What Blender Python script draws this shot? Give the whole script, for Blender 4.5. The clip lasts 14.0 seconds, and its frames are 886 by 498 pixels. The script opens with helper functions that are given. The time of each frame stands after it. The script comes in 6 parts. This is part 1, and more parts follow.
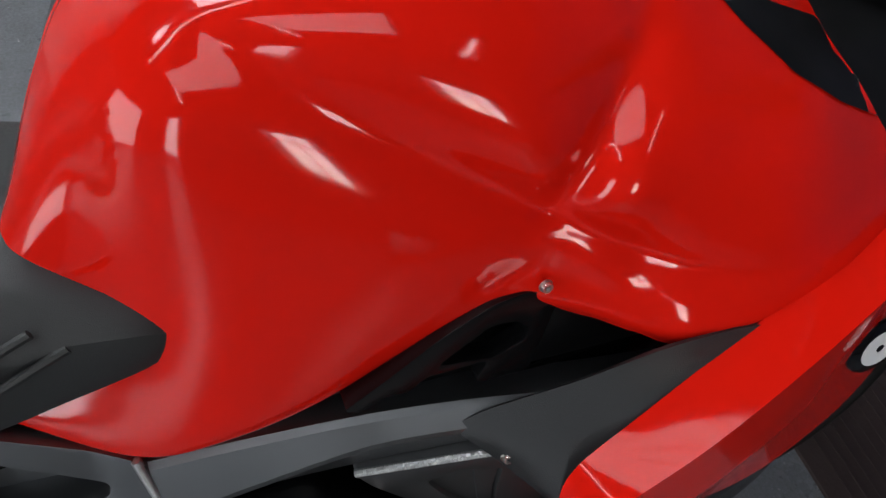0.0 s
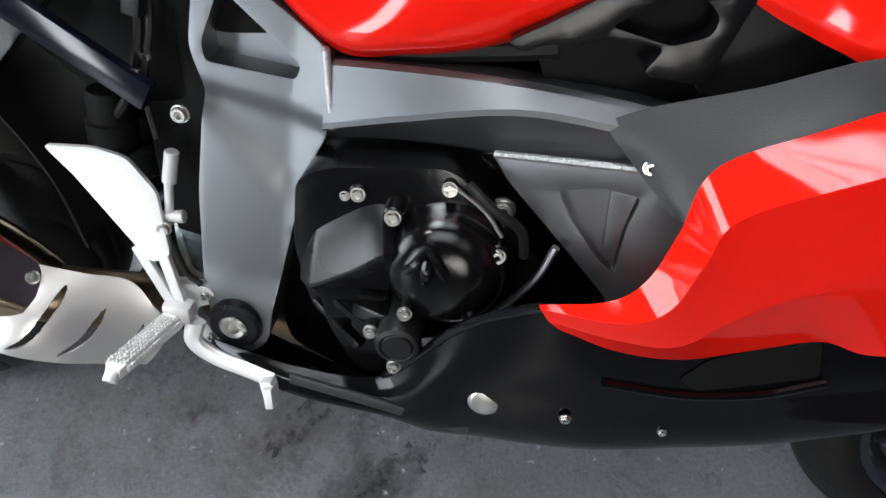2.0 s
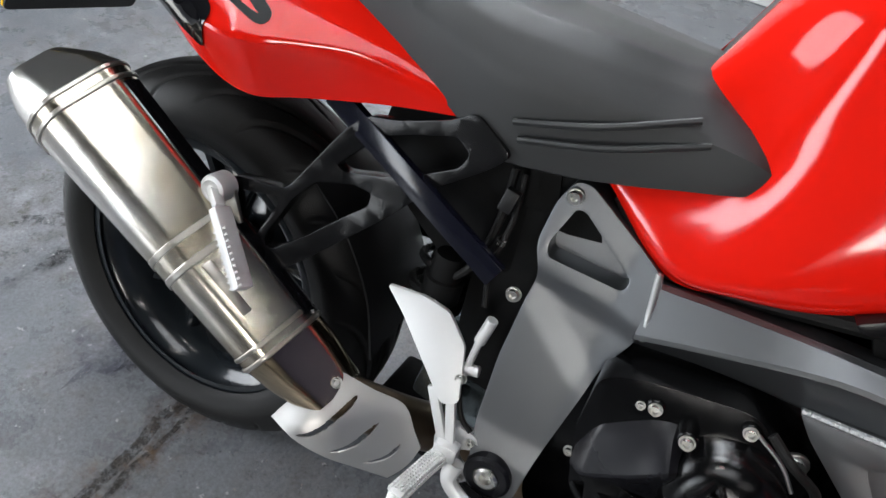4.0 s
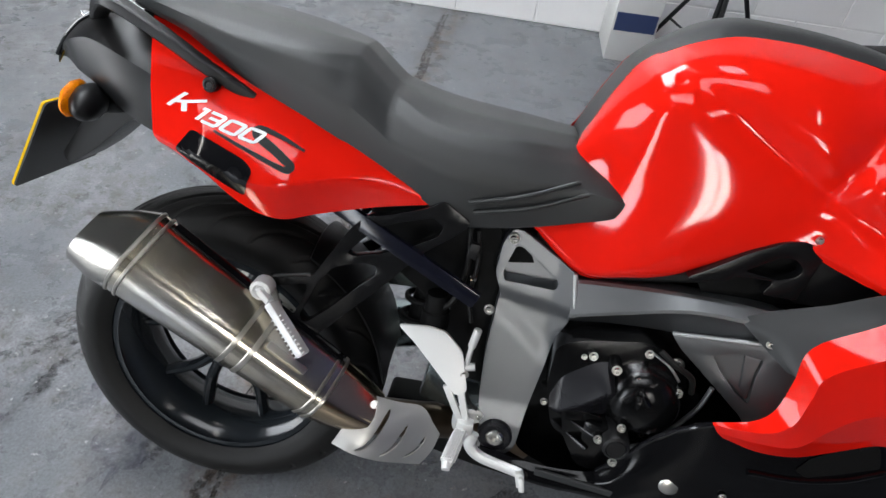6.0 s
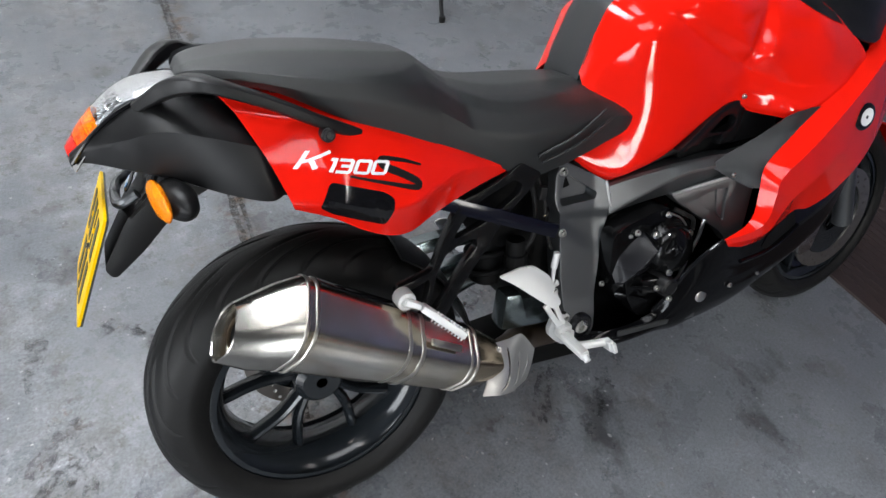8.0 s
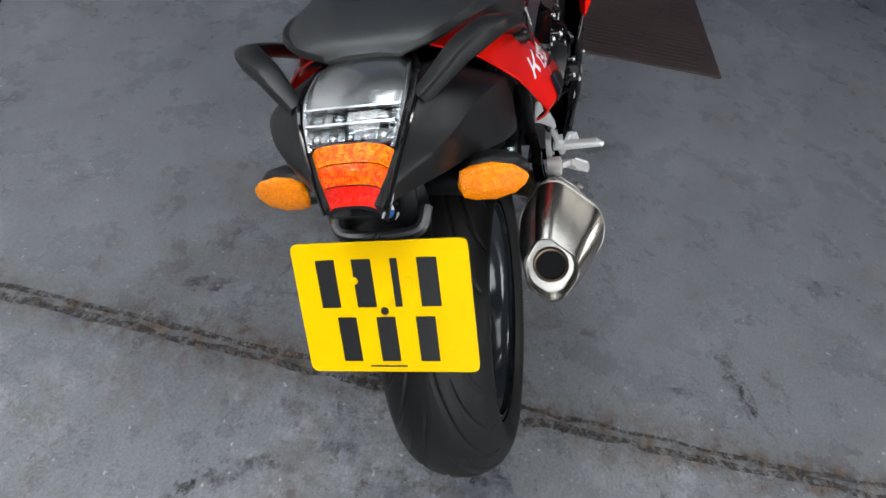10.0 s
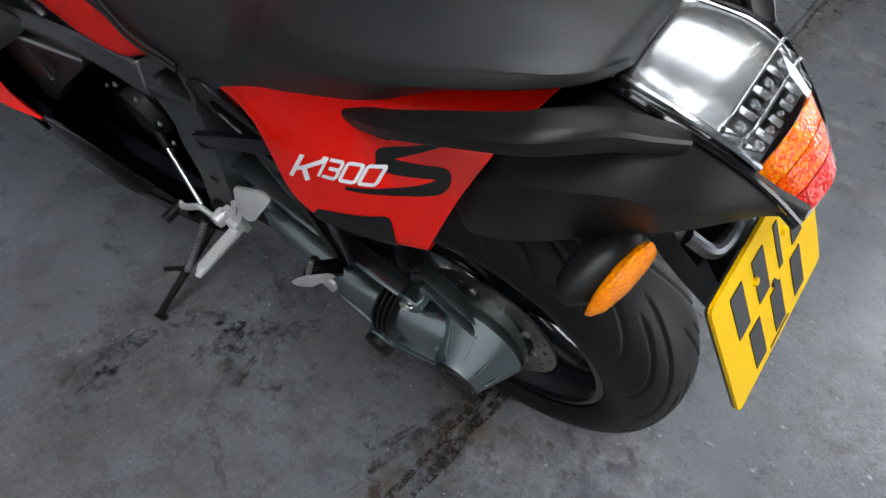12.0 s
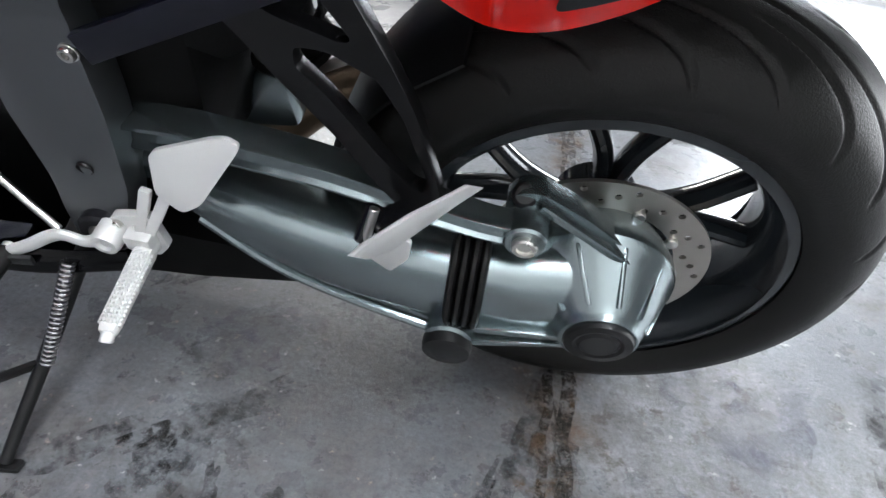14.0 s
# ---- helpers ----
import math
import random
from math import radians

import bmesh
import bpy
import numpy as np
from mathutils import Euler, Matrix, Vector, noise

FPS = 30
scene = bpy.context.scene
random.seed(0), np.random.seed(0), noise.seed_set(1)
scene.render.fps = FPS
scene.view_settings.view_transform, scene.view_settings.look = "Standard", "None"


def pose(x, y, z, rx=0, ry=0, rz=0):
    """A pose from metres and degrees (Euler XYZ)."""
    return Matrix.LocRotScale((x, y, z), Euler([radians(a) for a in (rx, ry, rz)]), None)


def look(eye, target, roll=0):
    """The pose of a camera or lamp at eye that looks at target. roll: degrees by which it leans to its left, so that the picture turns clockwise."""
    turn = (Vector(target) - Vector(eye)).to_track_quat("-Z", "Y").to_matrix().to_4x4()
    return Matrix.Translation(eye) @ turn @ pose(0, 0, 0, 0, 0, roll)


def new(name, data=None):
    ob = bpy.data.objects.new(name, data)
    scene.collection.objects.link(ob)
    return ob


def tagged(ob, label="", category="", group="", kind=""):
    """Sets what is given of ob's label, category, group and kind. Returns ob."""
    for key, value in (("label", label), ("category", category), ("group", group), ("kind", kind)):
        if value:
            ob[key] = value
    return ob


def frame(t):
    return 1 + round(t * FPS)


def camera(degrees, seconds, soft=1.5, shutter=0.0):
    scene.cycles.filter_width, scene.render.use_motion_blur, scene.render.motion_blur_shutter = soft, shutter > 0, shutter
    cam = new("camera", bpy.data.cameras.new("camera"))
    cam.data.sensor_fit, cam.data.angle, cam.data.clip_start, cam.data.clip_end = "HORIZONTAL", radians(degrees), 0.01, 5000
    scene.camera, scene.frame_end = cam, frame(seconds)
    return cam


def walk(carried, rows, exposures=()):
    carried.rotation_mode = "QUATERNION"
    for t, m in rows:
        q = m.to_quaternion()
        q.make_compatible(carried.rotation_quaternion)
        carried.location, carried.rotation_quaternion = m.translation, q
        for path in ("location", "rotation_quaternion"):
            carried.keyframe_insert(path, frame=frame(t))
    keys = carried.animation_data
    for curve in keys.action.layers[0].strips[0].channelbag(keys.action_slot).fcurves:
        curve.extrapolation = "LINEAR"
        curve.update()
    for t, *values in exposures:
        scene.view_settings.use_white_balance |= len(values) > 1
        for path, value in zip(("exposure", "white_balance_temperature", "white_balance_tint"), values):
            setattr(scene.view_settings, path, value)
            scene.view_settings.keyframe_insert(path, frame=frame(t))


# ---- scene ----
cam = camera(71.35, 14.0)
PATH = [
(0.0, pose(0.4867, -0.0964, 1.1887, 35.490, -10.755, -19.237)),
    (0.5, pose(0.5120, -0.1970, 1.1279, 36.470, -9.802, -13.491)),
    (1.0, pose(0.5443, -0.2671, 1.0807, 37.379, -8.294, -10.059)),
    (1.5, pose(0.5523, -0.3148, 1.0469, 36.924, -7.611, -2.429)),
    (2.0, pose(0.5298, -0.3656, 1.0163, 35.986, -6.495, 8.214)),
    (2.5, pose(0.4648, -0.3857, 1.0357, 39.719, -6.883, 18.876)),
    (3.0, pose(0.3864, -0.3926, 1.0615, 42.852, -6.181, 26.352)),
    (3.2, pose(0.3713, -0.3928, 1.0698, 44.084, -6.433, 28.133)),
    (5.3, pose(0.3450, -0.4581, 1.2324, 43.002, -5.213, 26.740)),
    (5.5, pose(0.3247, -0.4956, 1.2663, 43.718, -5.737, 23.066)),
    (6.0, pose(0.2446, -0.6469, 1.3462, 47.300, -5.074, 9.532)),
    (6.5, pose(0.1383, -0.7275, 1.4078, 46.848, -4.116, 3.977)),
    (7.0, pose(-0.0447, -0.7185, 1.4347, 45.576, -2.255, -5.820)),
    (7.2, pose(-0.1184, -0.7104, 1.4479, 45.039, -2.863, -9.546)),
    (9.3, pose(-0.9452, -0.1727, 1.3592, 45.471, -7.077, -64.456)),
    (9.5, pose(-1.0030, -0.0757, 1.3461, 44.848, -6.191, -71.139)),
    (10.0, pose(-1.0205, 0.1687, 1.2928, 43.473, -7.554, -82.148)),
    (10.5, pose(-0.9388, 0.3842, 1.2705, 43.320, -6.119, -94.409)),
    (11.0, pose(-0.8346, 0.5927, 1.2035, 44.624, -6.146, -113.521)),
    (11.5, pose(-0.7068, 0.7371, 1.1662, 45.553, -7.531, -130.343)),
    (12.0, pose(-0.4869, 0.8056, 1.1095, 45.250, -5.981, -143.528)),
    (12.5, pose(-0.3348, 0.8741, 1.0725, 47.684, -4.743, -157.422)),
    (13.0, pose(-0.2692, 0.8700, 0.9461, 46.196, -6.315, -163.328)),
    (13.5, pose(-0.1913, 0.8111, 0.8000, 49.900, -4.821, -168.359)),
    (14.0, pose(-0.0889, 0.7963, 0.7052, 54.176, -6.520, -171.370)),
]
# the film camera's own exposure on the way, in stops
EXPO = [(0, -0.6), (0.5, -0.23), (1.0, 0.15), (2.0, 0.72), (3.0, 0.42), (6.5, 0.25), (7.0, 0.32), (9.5, 0.2), (10.5, -0.2), (11.0, -0.35), (11.5, -0.35),
        (12.0, -0.12), (12.5, 0.40), (13.0, 0.75), (14.0, 0.98)]
walk(cam, PATH, EXPO)

# ---------------------------------------------------------------- light
LEAN = 18.574


def sky():
    w = bpy.data.worlds.new("sky")
    scene.world = w
    w.use_nodes = True
    t = w.node_tree
    bg = t.nodes["Background"]
    s = t.nodes.new("ShaderNodeTexSky")
    s.sky_type, s.sun_disc = "NISHITA", False
    s.sun_elevation, s.sun_rotation = radians(40), radians(200)
    t.links.new(s.outputs[0], bg.inputs[0])
    bg.inputs[1].default_value = 0.12


sky()
scene.view_settings.exposure = 0.0


def area(name, m, sx, sy, power, color=(1, 1, 1)):
    d = bpy.data.lights.new(name, "AREA")
    d.shape, d.size, d.size_y, d.energy, d.color = "RECTANGLE", sx, sy, power, color
    ob = new(name, d)
    ob.matrix_world = m
    return ob


# daylight that falls in through the door openings behind and beside the motorcycle
area("daylight_door", look((-3.62, -0.85, 1.15), (0, -0.85, 1.1)), 1.9, 2.1, 84, (0.93, 0.96, 1.0))
area("daylight_side_door", look((-2.2, -3.57, 1.38), (-2.2, 0, 1.3)), 0.75, 2.3, 56, (0.87, 0.93, 1.0))
area("daylight_window", look((0.95, -3.66, 1.6), (0.95, 0, 1.5)), 0.5, 0.9, 29, (1.0, 0.96, 0.9))

# ---------------------------------------------------------------- materials


def mat(name, color, rough=0.5, metal=0.0, coat=0.0, bump=0.0, bump_scale=60.0, var=0.08, var_scale=6.0, rough_var=0.06,
        trans=0.0, spec=0.5, emit=0.0):
    m = bpy.data.materials.new(name)
    m.use_nodes = True
    t = m.node_tree
    b = t.nodes["Principled BSDF"]
    b.inputs["Base Color"].default_value = (*color, 1)
    b.inputs["Roughness"].default_value = rough
    b.inputs["Metallic"].default_value = metal
    b.inputs["Coat Weight"].default_value = coat
    b.inputs["Coat Roughness"].default_value = 0.04
    b.inputs["Transmission Weight"].default_value = trans
    b.inputs["Specular IOR Level"].default_value = spec
    if emit:
        b.inputs["Emission Color"].default_value = (*color, 1)
        b.inputs["Emission Strength"].default_value = emit
    tc = t.nodes.new("ShaderNodeTexCoord")
    if var:
        n = t.nodes.new("ShaderNodeTexNoise")
        n.inputs["Scale"].default_value = var_scale
        n.inputs["Detail"].default_value = 5
        t.links.new(tc.outputs["Object"], n.inputs["Vector"])
        mix = t.nodes.new("ShaderNodeMixRGB")
        mix.inputs[1].default_value = (*[c * (1 - var) for c in color], 1)
        mix.inputs[2].default_value = (*[min(1, c * (1 + var)) for c in color], 1)
        t.links.new(n.outputs["Fac"], mix.inputs[0])
        t.links.new(mix.outputs[0], b.inputs["Base Color"])
        if rough_var:
            r = t.nodes.new("ShaderNodeMapRange")
            r.inputs[3].default_value = max(0.02, rough - rough_var)
            r.inputs[4].default_value = rough + rough_var
            t.links.new(n.outputs["Fac"], r.inputs[0])
            t.links.new(r.outputs[0], b.inputs["Roughness"])
    if bump:
        n2 = t.nodes.new("ShaderNodeTexNoise")
        n2.inputs["Scale"].default_value = bump_scale
        n2.inputs["Detail"].default_value = 4
        t.links.new(tc.outputs["Object"], n2.inputs["Vector"])
        bp = t.nodes.new("ShaderNodeBump")
        bp.inputs["Strength"].default_value = bump
        bp.inputs["Distance"].default_value = 0.002
        t.links.new(n2.outputs["Fac"], bp.inputs["Height"])
        t.links.new(bp.outputs[0], b.inputs["Normal"])
    return m


RED = mat("red_paint", (0.74, 0.010, 0.004), 0.07, 0.0, 0.0, var=0.03, rough_var=0.015, spec=0.42)
PLASTIC = mat("black_plastic", (0.0075, 0.0075, 0.008), 0.38, bump=0.15, bump_scale=900, var=0.2, spec=0.3)
DUCT = mat("grey_plastic", (0.02, 0.021, 0.022), 0.42, spec=0.4, bump=0.2, bump_scale=900)
GLOSS = mat("gloss_black", (0.005, 0.005, 0.006), 0.08, coat=0.0, var=0.2, rough_var=0.04)
VINYL = mat("seat_vinyl", (0.011, 0.0125, 0.013), 0.42, bump=0.25, bump_scale=1400, var=0.15, spec=0.66)
FRAME = mat("frame_grey", (0.160, 0.167, 0.174), 0.36, 0.9, bump=0.1, bump_scale=1500, var=0.06)
SWING = mat("swingarm_grey", (0.25, 0.295, 0.305), 0.22, 0.9, bump=0.08, bump_scale=1200, var=0.08)
GUSSET = mat("gusset_grey", (0.16, 0.162, 0.166), 0.36, 0.85, bump=0.1, bump_scale=1200)
ALU = mat("bare_aluminium", (0.70, 0.70, 0.69), 0.42, 0.4, bump=0.15, bump_scale=700, var=0.06)
SHIELD = mat("satin_shield", (0.60, 0.59, 0.57), 0.38, 0.8, bump=0.12, bump_scale=700)
STEEL = mat("stainless", (0.48, 0.455, 0.41), 0.32, 1.0, var=0.12, var_scale=9)
TINTED = mat("heat_tinted_steel", (0.46, 0.37, 0.26), 0.17, 1.0, var=0.2, var_scale=14)
POLISHED = mat("polished_steel", (0.36, 0.345, 0.315), 0.24, 1.0, var=0.1, var_scale=12)
BOLT = mat("bolt_steel", (0.62, 0.61, 0.58), 0.28, 1.0)
WELD = mat("weld_grey", (0.42, 0.43, 0.43), 0.36, 0.8, bump=0.5, bump_scale=300)
RUBBER = mat("tyre_rubber", (0.0095, 0.0093, 0.009), 0.46, spec=0.20, bump=0.3, bump_scale=500, var=0.3, var_scale=14)
RIM = mat("rim_black", (0.014, 0.017, 0.020), 0.15, 0.0, 0.0, var=0.15)
ENGINE = mat("engine_black", (0.003, 0.003, 0.0032), 0.09, 0.0, 0.0, bump=0.1, bump_scale=800, var=0.3, spec=0.3)
COVER = mat("cover_grey", (0.008, 0.008, 0.010), 0.28, 0.0, spec=0.3, bump=0.1, bump_scale=900)
# near-black base colour: shade inside and behind parts is put into it
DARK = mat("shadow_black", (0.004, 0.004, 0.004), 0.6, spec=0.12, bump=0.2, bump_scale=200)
DISC = mat("disc_steel", (0.36, 0.34, 0.31), 0.36, 0.95, var=0.12, var_scale=30)
YELLOW = mat("plate_yellow", (0.86, 0.52, 0.0), 0.35, var=0.02, spec=0.1)
INK = mat("plate_ink", (0.012, 0.012, 0.012), 0.4)
CHROME = mat("reflector_chrome", (0.82, 0.82, 0.83), 0.16, 1.0, bump=0.03, bump_scale=120)
LAMPGREY = mat("lamp_reflector", (0.52, 0.54, 0.55), 0.26, 1.0, bump=0.05, bump_scale=60)
LAMPDARK = mat("lamp_cell_grey", (0.03, 0.03, 0.032), 0.35, 0.0)
WHITE = mat("white_print", (0.8, 0.8, 0.8), 0.35, var=0.02)
BLUE = mat("badge_blue", (0.03, 0.16, 0.5), 0.3)
SPRING = mat("spring_steel", (0.45, 0.45, 0.46), 0.3, 1.0)
BROWN = mat("pipe_heat_brown", (0.15, 0.11, 0.075), 0.35, 0.9, var=0.3, var_scale=20)
BAR = mat("blue_black_bar", (0.005, 0.0055, 0.011), 0.14, spec=0.35)
SATIN = mat("satin_black_paint", (0.005, 0.005, 0.0055), 0.20, spec=0.28, bump=0.1, bump_scale=900)


def glass(name, color=(1, 1, 1), rough=0.03):
    m = bpy.data.materials.new(name)
    m.use_nodes = True
    b = m.node_tree.nodes["Principled BSDF"]
    b.inputs["Base Color"].default_value = (*color, 1)
    b.inputs["Roughness"].default_value = rough
    b.inputs["Transmission Weight"].default_value = 1.0
    b.inputs["IOR"].default_value = 1.3
    return m


CLEAR = glass("clear_lens")


def cells(name, dark, light, scale):
    """A moulded lens: small bumped prisms, with their uneven glints put into the colour."""
    m = mat(name, light, 0.12, var=0, spec=0.3)
    t = m.node_tree
    b = t.nodes["Principled BSDF"]
    tc = t.nodes.new("ShaderNodeTexCoord")
    v = t.nodes.new("ShaderNodeTexVoronoi")
    v.inputs["Scale"].default_value = scale
    t.links.new(tc.outputs["Object"], v.inputs["Vector"])
    n = t.nodes.new("ShaderNodeTexNoise")
    n.inputs["Scale"].default_value = 95
    t.links.new(tc.outputs["Object"], n.inputs["Vector"])
    add = t.nodes.new("ShaderNodeMath")
    add.operation = "MULTIPLY"
    t.links.new(v.outputs["Color"], add.inputs[0])
    t.links.new(n.outputs["Fac"], add.inputs[1])
    r = t.nodes.new("ShaderNodeValToRGB")
    r.color_ramp.elements[0].position, r.color_ramp.elements[0].color = 0.12, (*dark, 1)
    r.color_ramp.elements[1].position, r.color_ramp.elements[1].color = 0.42, (*light, 1)
    t.links.new(add.outputs[0], r.inputs[0])
    t.links.new(r.outputs[0], b.inputs["Base Color"])
    bp = t.nodes.new("ShaderNodeBump")
    bp.inputs["Strength"].default_value, bp.inputs["Distance"].default_value = 0.5, 0.002
    t.links.new(v.outputs["Distance"], bp.inputs["Height"])
    t.links.new(bp.outputs[0], b.inputs["Normal"])
    return m


AMBER = cells("amber_lens", (0.86, 0.20, 0.0), (1.0, 0.30, 0.0), 420)
ORANGE = cells("orange_lens", (0.95, 0.10, 0.0), (1.0, 0.27, 0.0), 320)
DEEPORANGE = cells("deep_orange_lens", (0.93, 0.045, 0.0), (1.0, 0.15, 0.0), 320)
REDLENS = cells("red_lens", (0.65, 0.008, 0.002), (0.85, 0.02, 0.008), 300)


def brushed():
    """Stainless steel with fine streaks along its length and a warm tint."""
    m = mat("brushed_steel", (0.46, 0.44, 0.40), 0.2, 1.0, var=0)
    t = m.node_tree
    b = t.nodes["Principled BSDF"]
    tc = t.nodes.new("ShaderNodeTexCoord")
    mp = t.nodes.new("ShaderNodeMapping")
    mp.inputs["Rotation"].default_value = (0, radians(-26), 0)
    mp.inputs["Scale"].default_value = (6, 240, 240)
    n = t.nodes.new("ShaderNodeTexNoise")
    n.inputs["Scale"].default_value, n.inputs["Detail"].default_value = 1.0, 4
    t.links.new(tc.outputs["Object"], mp.inputs["Vector"])
    t.links.new(mp.outputs[0], n.inputs["Vector"])
    r = t.nodes.new("ShaderNodeMapRange")
    r.inputs[3].default_value, r.inputs[4].default_value = 0.13, 0.3
    t.links.new(n.outputs["Fac"], r.inputs[0])
    t.links.new(r.outputs[0], b.inputs["Roughness"])
    big = t.nodes.new("ShaderNodeTexNoise")
    big.inputs["Scale"].default_value = 7
    t.links.new(tc.outputs["Object"], big.inputs["Vector"])
    c = t.nodes.new("ShaderNodeValToRGB")
    c.color_ramp.elements[0].position, c.color_ramp.elements[0].color = 0.35, (0.58, 0.52, 0.41, 1)
    c.color_ramp.elements[1].position, c.color_ramp.elements[1].color = 0.65, (0.80, 0.78, 0.74, 1)
    t.links.new(big.outputs["Fac"], c.inputs[0])
    t.links.new(c.outputs[0], b.inputs["Base Color"])
    return m


BRUSHED = brushed()


def floor_material():
    m = bpy.data.materials.new("painted_concrete")
    m.use_nodes = True
    t = m.node_tree
    b = t.nodes["Principled BSDF"]
    tc = t.nodes.new("ShaderNodeTexCoord")

    def noise_node(scale, detail=6, rough=0.6, stretch=None):
        n = t.nodes.new("ShaderNodeTexNoise")
        n.inputs["Scale"].default_value, n.inputs["Detail"].default_value = scale, detail
        n.inputs["Roughness"].default_value = rough
        if stretch:
            mp = t.nodes.new("ShaderNodeMapping")
            mp.inputs["Scale"].default_value = stretch
            t.links.new(tc.outputs["Object"], mp.inputs["Vector"])
            t.links.new(mp.outputs[0], n.inputs["Vector"])
        else:
            t.links.new(tc.outputs["Object"], n.inputs["Vector"])
        return n.outputs["Fac"]

    def ramp(fac, stops):
        r = t.nodes.new("ShaderNodeValToRGB")
        while len(r.color_ramp.elements) < len(stops):
            r.color_ramp.elements.new(0.5)
        for e, (p, c) in zip(r.color_ramp.elements, stops):
            e.position, e.color = p, (*c, 1)
        t.links.new(fac, r.inputs[0])
        return r.outputs[0]

    def mixed(kind, fac, a, c):
        x = t.nodes.new("ShaderNodeMixRGB")
        x.blend_type = kind
        for i, v in ((0, fac), (1, a), (2, c)):
            if hasattr(v, "links"):
                t.links.new(v, x.inputs[i])
            elif isinstance(v, tuple):
                x.inputs[i].default_value = (*v, 1)
            else:
                x.inputs[i].default_value = v
        return x.outputs[0]

    paint = ramp(noise_node(1.3), [(0.3, (0.150, 0.160, 0.175)), (0.7, (0.20, 0.21, 0.225))])
    worn = ramp(noise_node(14, 8, 0.7), [(0.3, (0.14, 0.138, 0.135)), (0.7, (0.29, 0.30, 0.325))])
    # behind the joint the paint is mostly worn off
    sep = t.nodes.new("ShaderNodeSeparateXYZ")
    t.links.new(tc.outputs["Object"], sep.inputs[0])

    def math_node(op, a, c):
        x = t.nodes.new("ShaderNodeMath")
        x.operation = op
        for i, v in enumerate((a, c)):
            if hasattr(v, "links"):
                t.links.new(v, x.inputs[i])
            else:
                x.inputs[i].default_value = v
        return x.outputs[0]

    edge = t.nodes.new("ShaderNodeMapRange")
    edge.inputs[1].default_value, edge.inputs[2].default_value = -0.16, -0.34
    edge.inputs[3].default_value, edge.inputs[4].default_value = 0.0, 0.15
    t.links.new(sep.outputs[0], edge.inputs[0])
    wear = ramp(math_node("ADD", noise_node(2.2, 10, 0.72), edge.outputs[0]), [(0.60, (0, 0, 0)), (0.70, (1, 1, 1))])
    col = mixed("MIX", wear, paint, worn)
    stain = ramp(noise_node(3.1, 8, 0.65, (1, 0.6, 1)), [(0.60, (1, 1, 1)), (0.67, (0.30, 0.29, 0.28))])
    col = mixed("MULTIPLY", 0.8, col, stain)
    speck = ramp(noise_node(38, 4, 0.6), [(0.66, (1, 1, 1)), (0.72, (0.35, 0.33, 0.32))])
    col = mixed("MULTIPLY", 0.6, col, speck)
    fine = ramp(noise_node(130, 5, 0.7), [(0.33, (0.64, 0.64, 0.64)), (0.67, (1.22, 1.22, 1.22))])
    col = mixed("MULTIPLY", 0.8, col, fine)
    blot = ramp(noise_node(7, 8, 0.7), [(0.36, (0.84, 0.84, 0.85)), (0.64, (1.05, 1.05, 1.04))])
    col = mixed("MULTIPLY", 0.8, col, blot)
    chips = ramp(noise_node(42, 4, 0.6), [(0.665, (0, 0, 0)), (0.70, (1, 1, 1))])
    col = mixed("MIX", chips, col, (0.42, 0.42, 0.42))
    # oil and grime where vehicles stand on their side stands
    away = math_node("ADD", math_node("POWER", math_node("ABSOLUTE", math_node("SUBTRACT", sep.outputs[0], 0.2), 0), 2.0), math_node("POWER", math_node("ABSOLUTE", math_node("SUBTRACT", sep.outputs[1], 0.45), 0), 2.0))
    near = t.nodes.new("ShaderNodeMapRange")
    near.inputs[1].default_value, near.inputs[2].default_value = 0.02, 0.55
    near.inputs[3].default_value, near.inputs[4].default_value = 0.13, 0.0
    t.links.new(away, near.inputs[0])
    oil = ramp(math_node("ADD", noise_node(7.5, 10, 0.72), near.outputs[0]), [(0.66, (0, 0, 0)), (0.76, (0.75, 0.75, 0.75))])
    dust = ramp(math_node("ADD", noise_node(4.5, 10, 0.75), near.outputs[0]), [(0.52, (0, 0, 0)), (0.70, (0.62, 0.62, 0.62))])
    col = mixed("MIX", dust, col, ramp(noise_node(30, 8, 0.75), [(0.40, (0.045, 0.041, 0.040)), (0.62, (0.15, 0.132, 0.125))]))
    col = mixed("MIX", oil, col, (0.030, 0.028, 0.027))
    flakes = math_node("MULTIPLY", ramp(noise_node(46, 6, 0.7), [(0.63, (0, 0, 0)), (0.67, (0.8, 0.8, 0.8))]), math_node("ADD", dust, 0.12))
    col = mixed("MIX", flakes, col, (0.42, 0.33, 0.28))
    scab = math_node("MULTIPLY", ramp(noise_node(27, 7, 0.72), [(0.55, (0, 0, 0)), (0.62, (0.75, 0.75, 0.75))]), wear)
    col = mixed("MIX", scab, col, (0.085, 0.075, 0.066))
    grit = ramp(noise_node(75, 6, 0.75), [(0.60, (0, 0, 0)), (0.68, (0.75, 0.75, 0.75))])
    col = mixed("MIX", grit, col, (0.05, 0.046, 0.042))
    rusty = ramp(noise_node(11, 8, 0.7), [(0.64, (0, 0, 0)), (0.72, (0.5, 0.5, 0.5))])
    col = mixed("MIX", rusty, col, (0.15, 0.09, 0.055))
    # dirt gathers along the joint
    wob = math_node("MULTIPLY", math_node("SUBTRACT", noise_node(9, 6, 0.7), 0.5), 0.16)
    off = math_node("ABSOLUTE", math_node("ADD", math_node("ADD", sep.outputs[0], 0.245), math_node("ADD", wob, math_node("MULTIPLY", sep.outputs[1], -0.042))), 0)
    band = t.nodes.new("ShaderNodeMapRange")
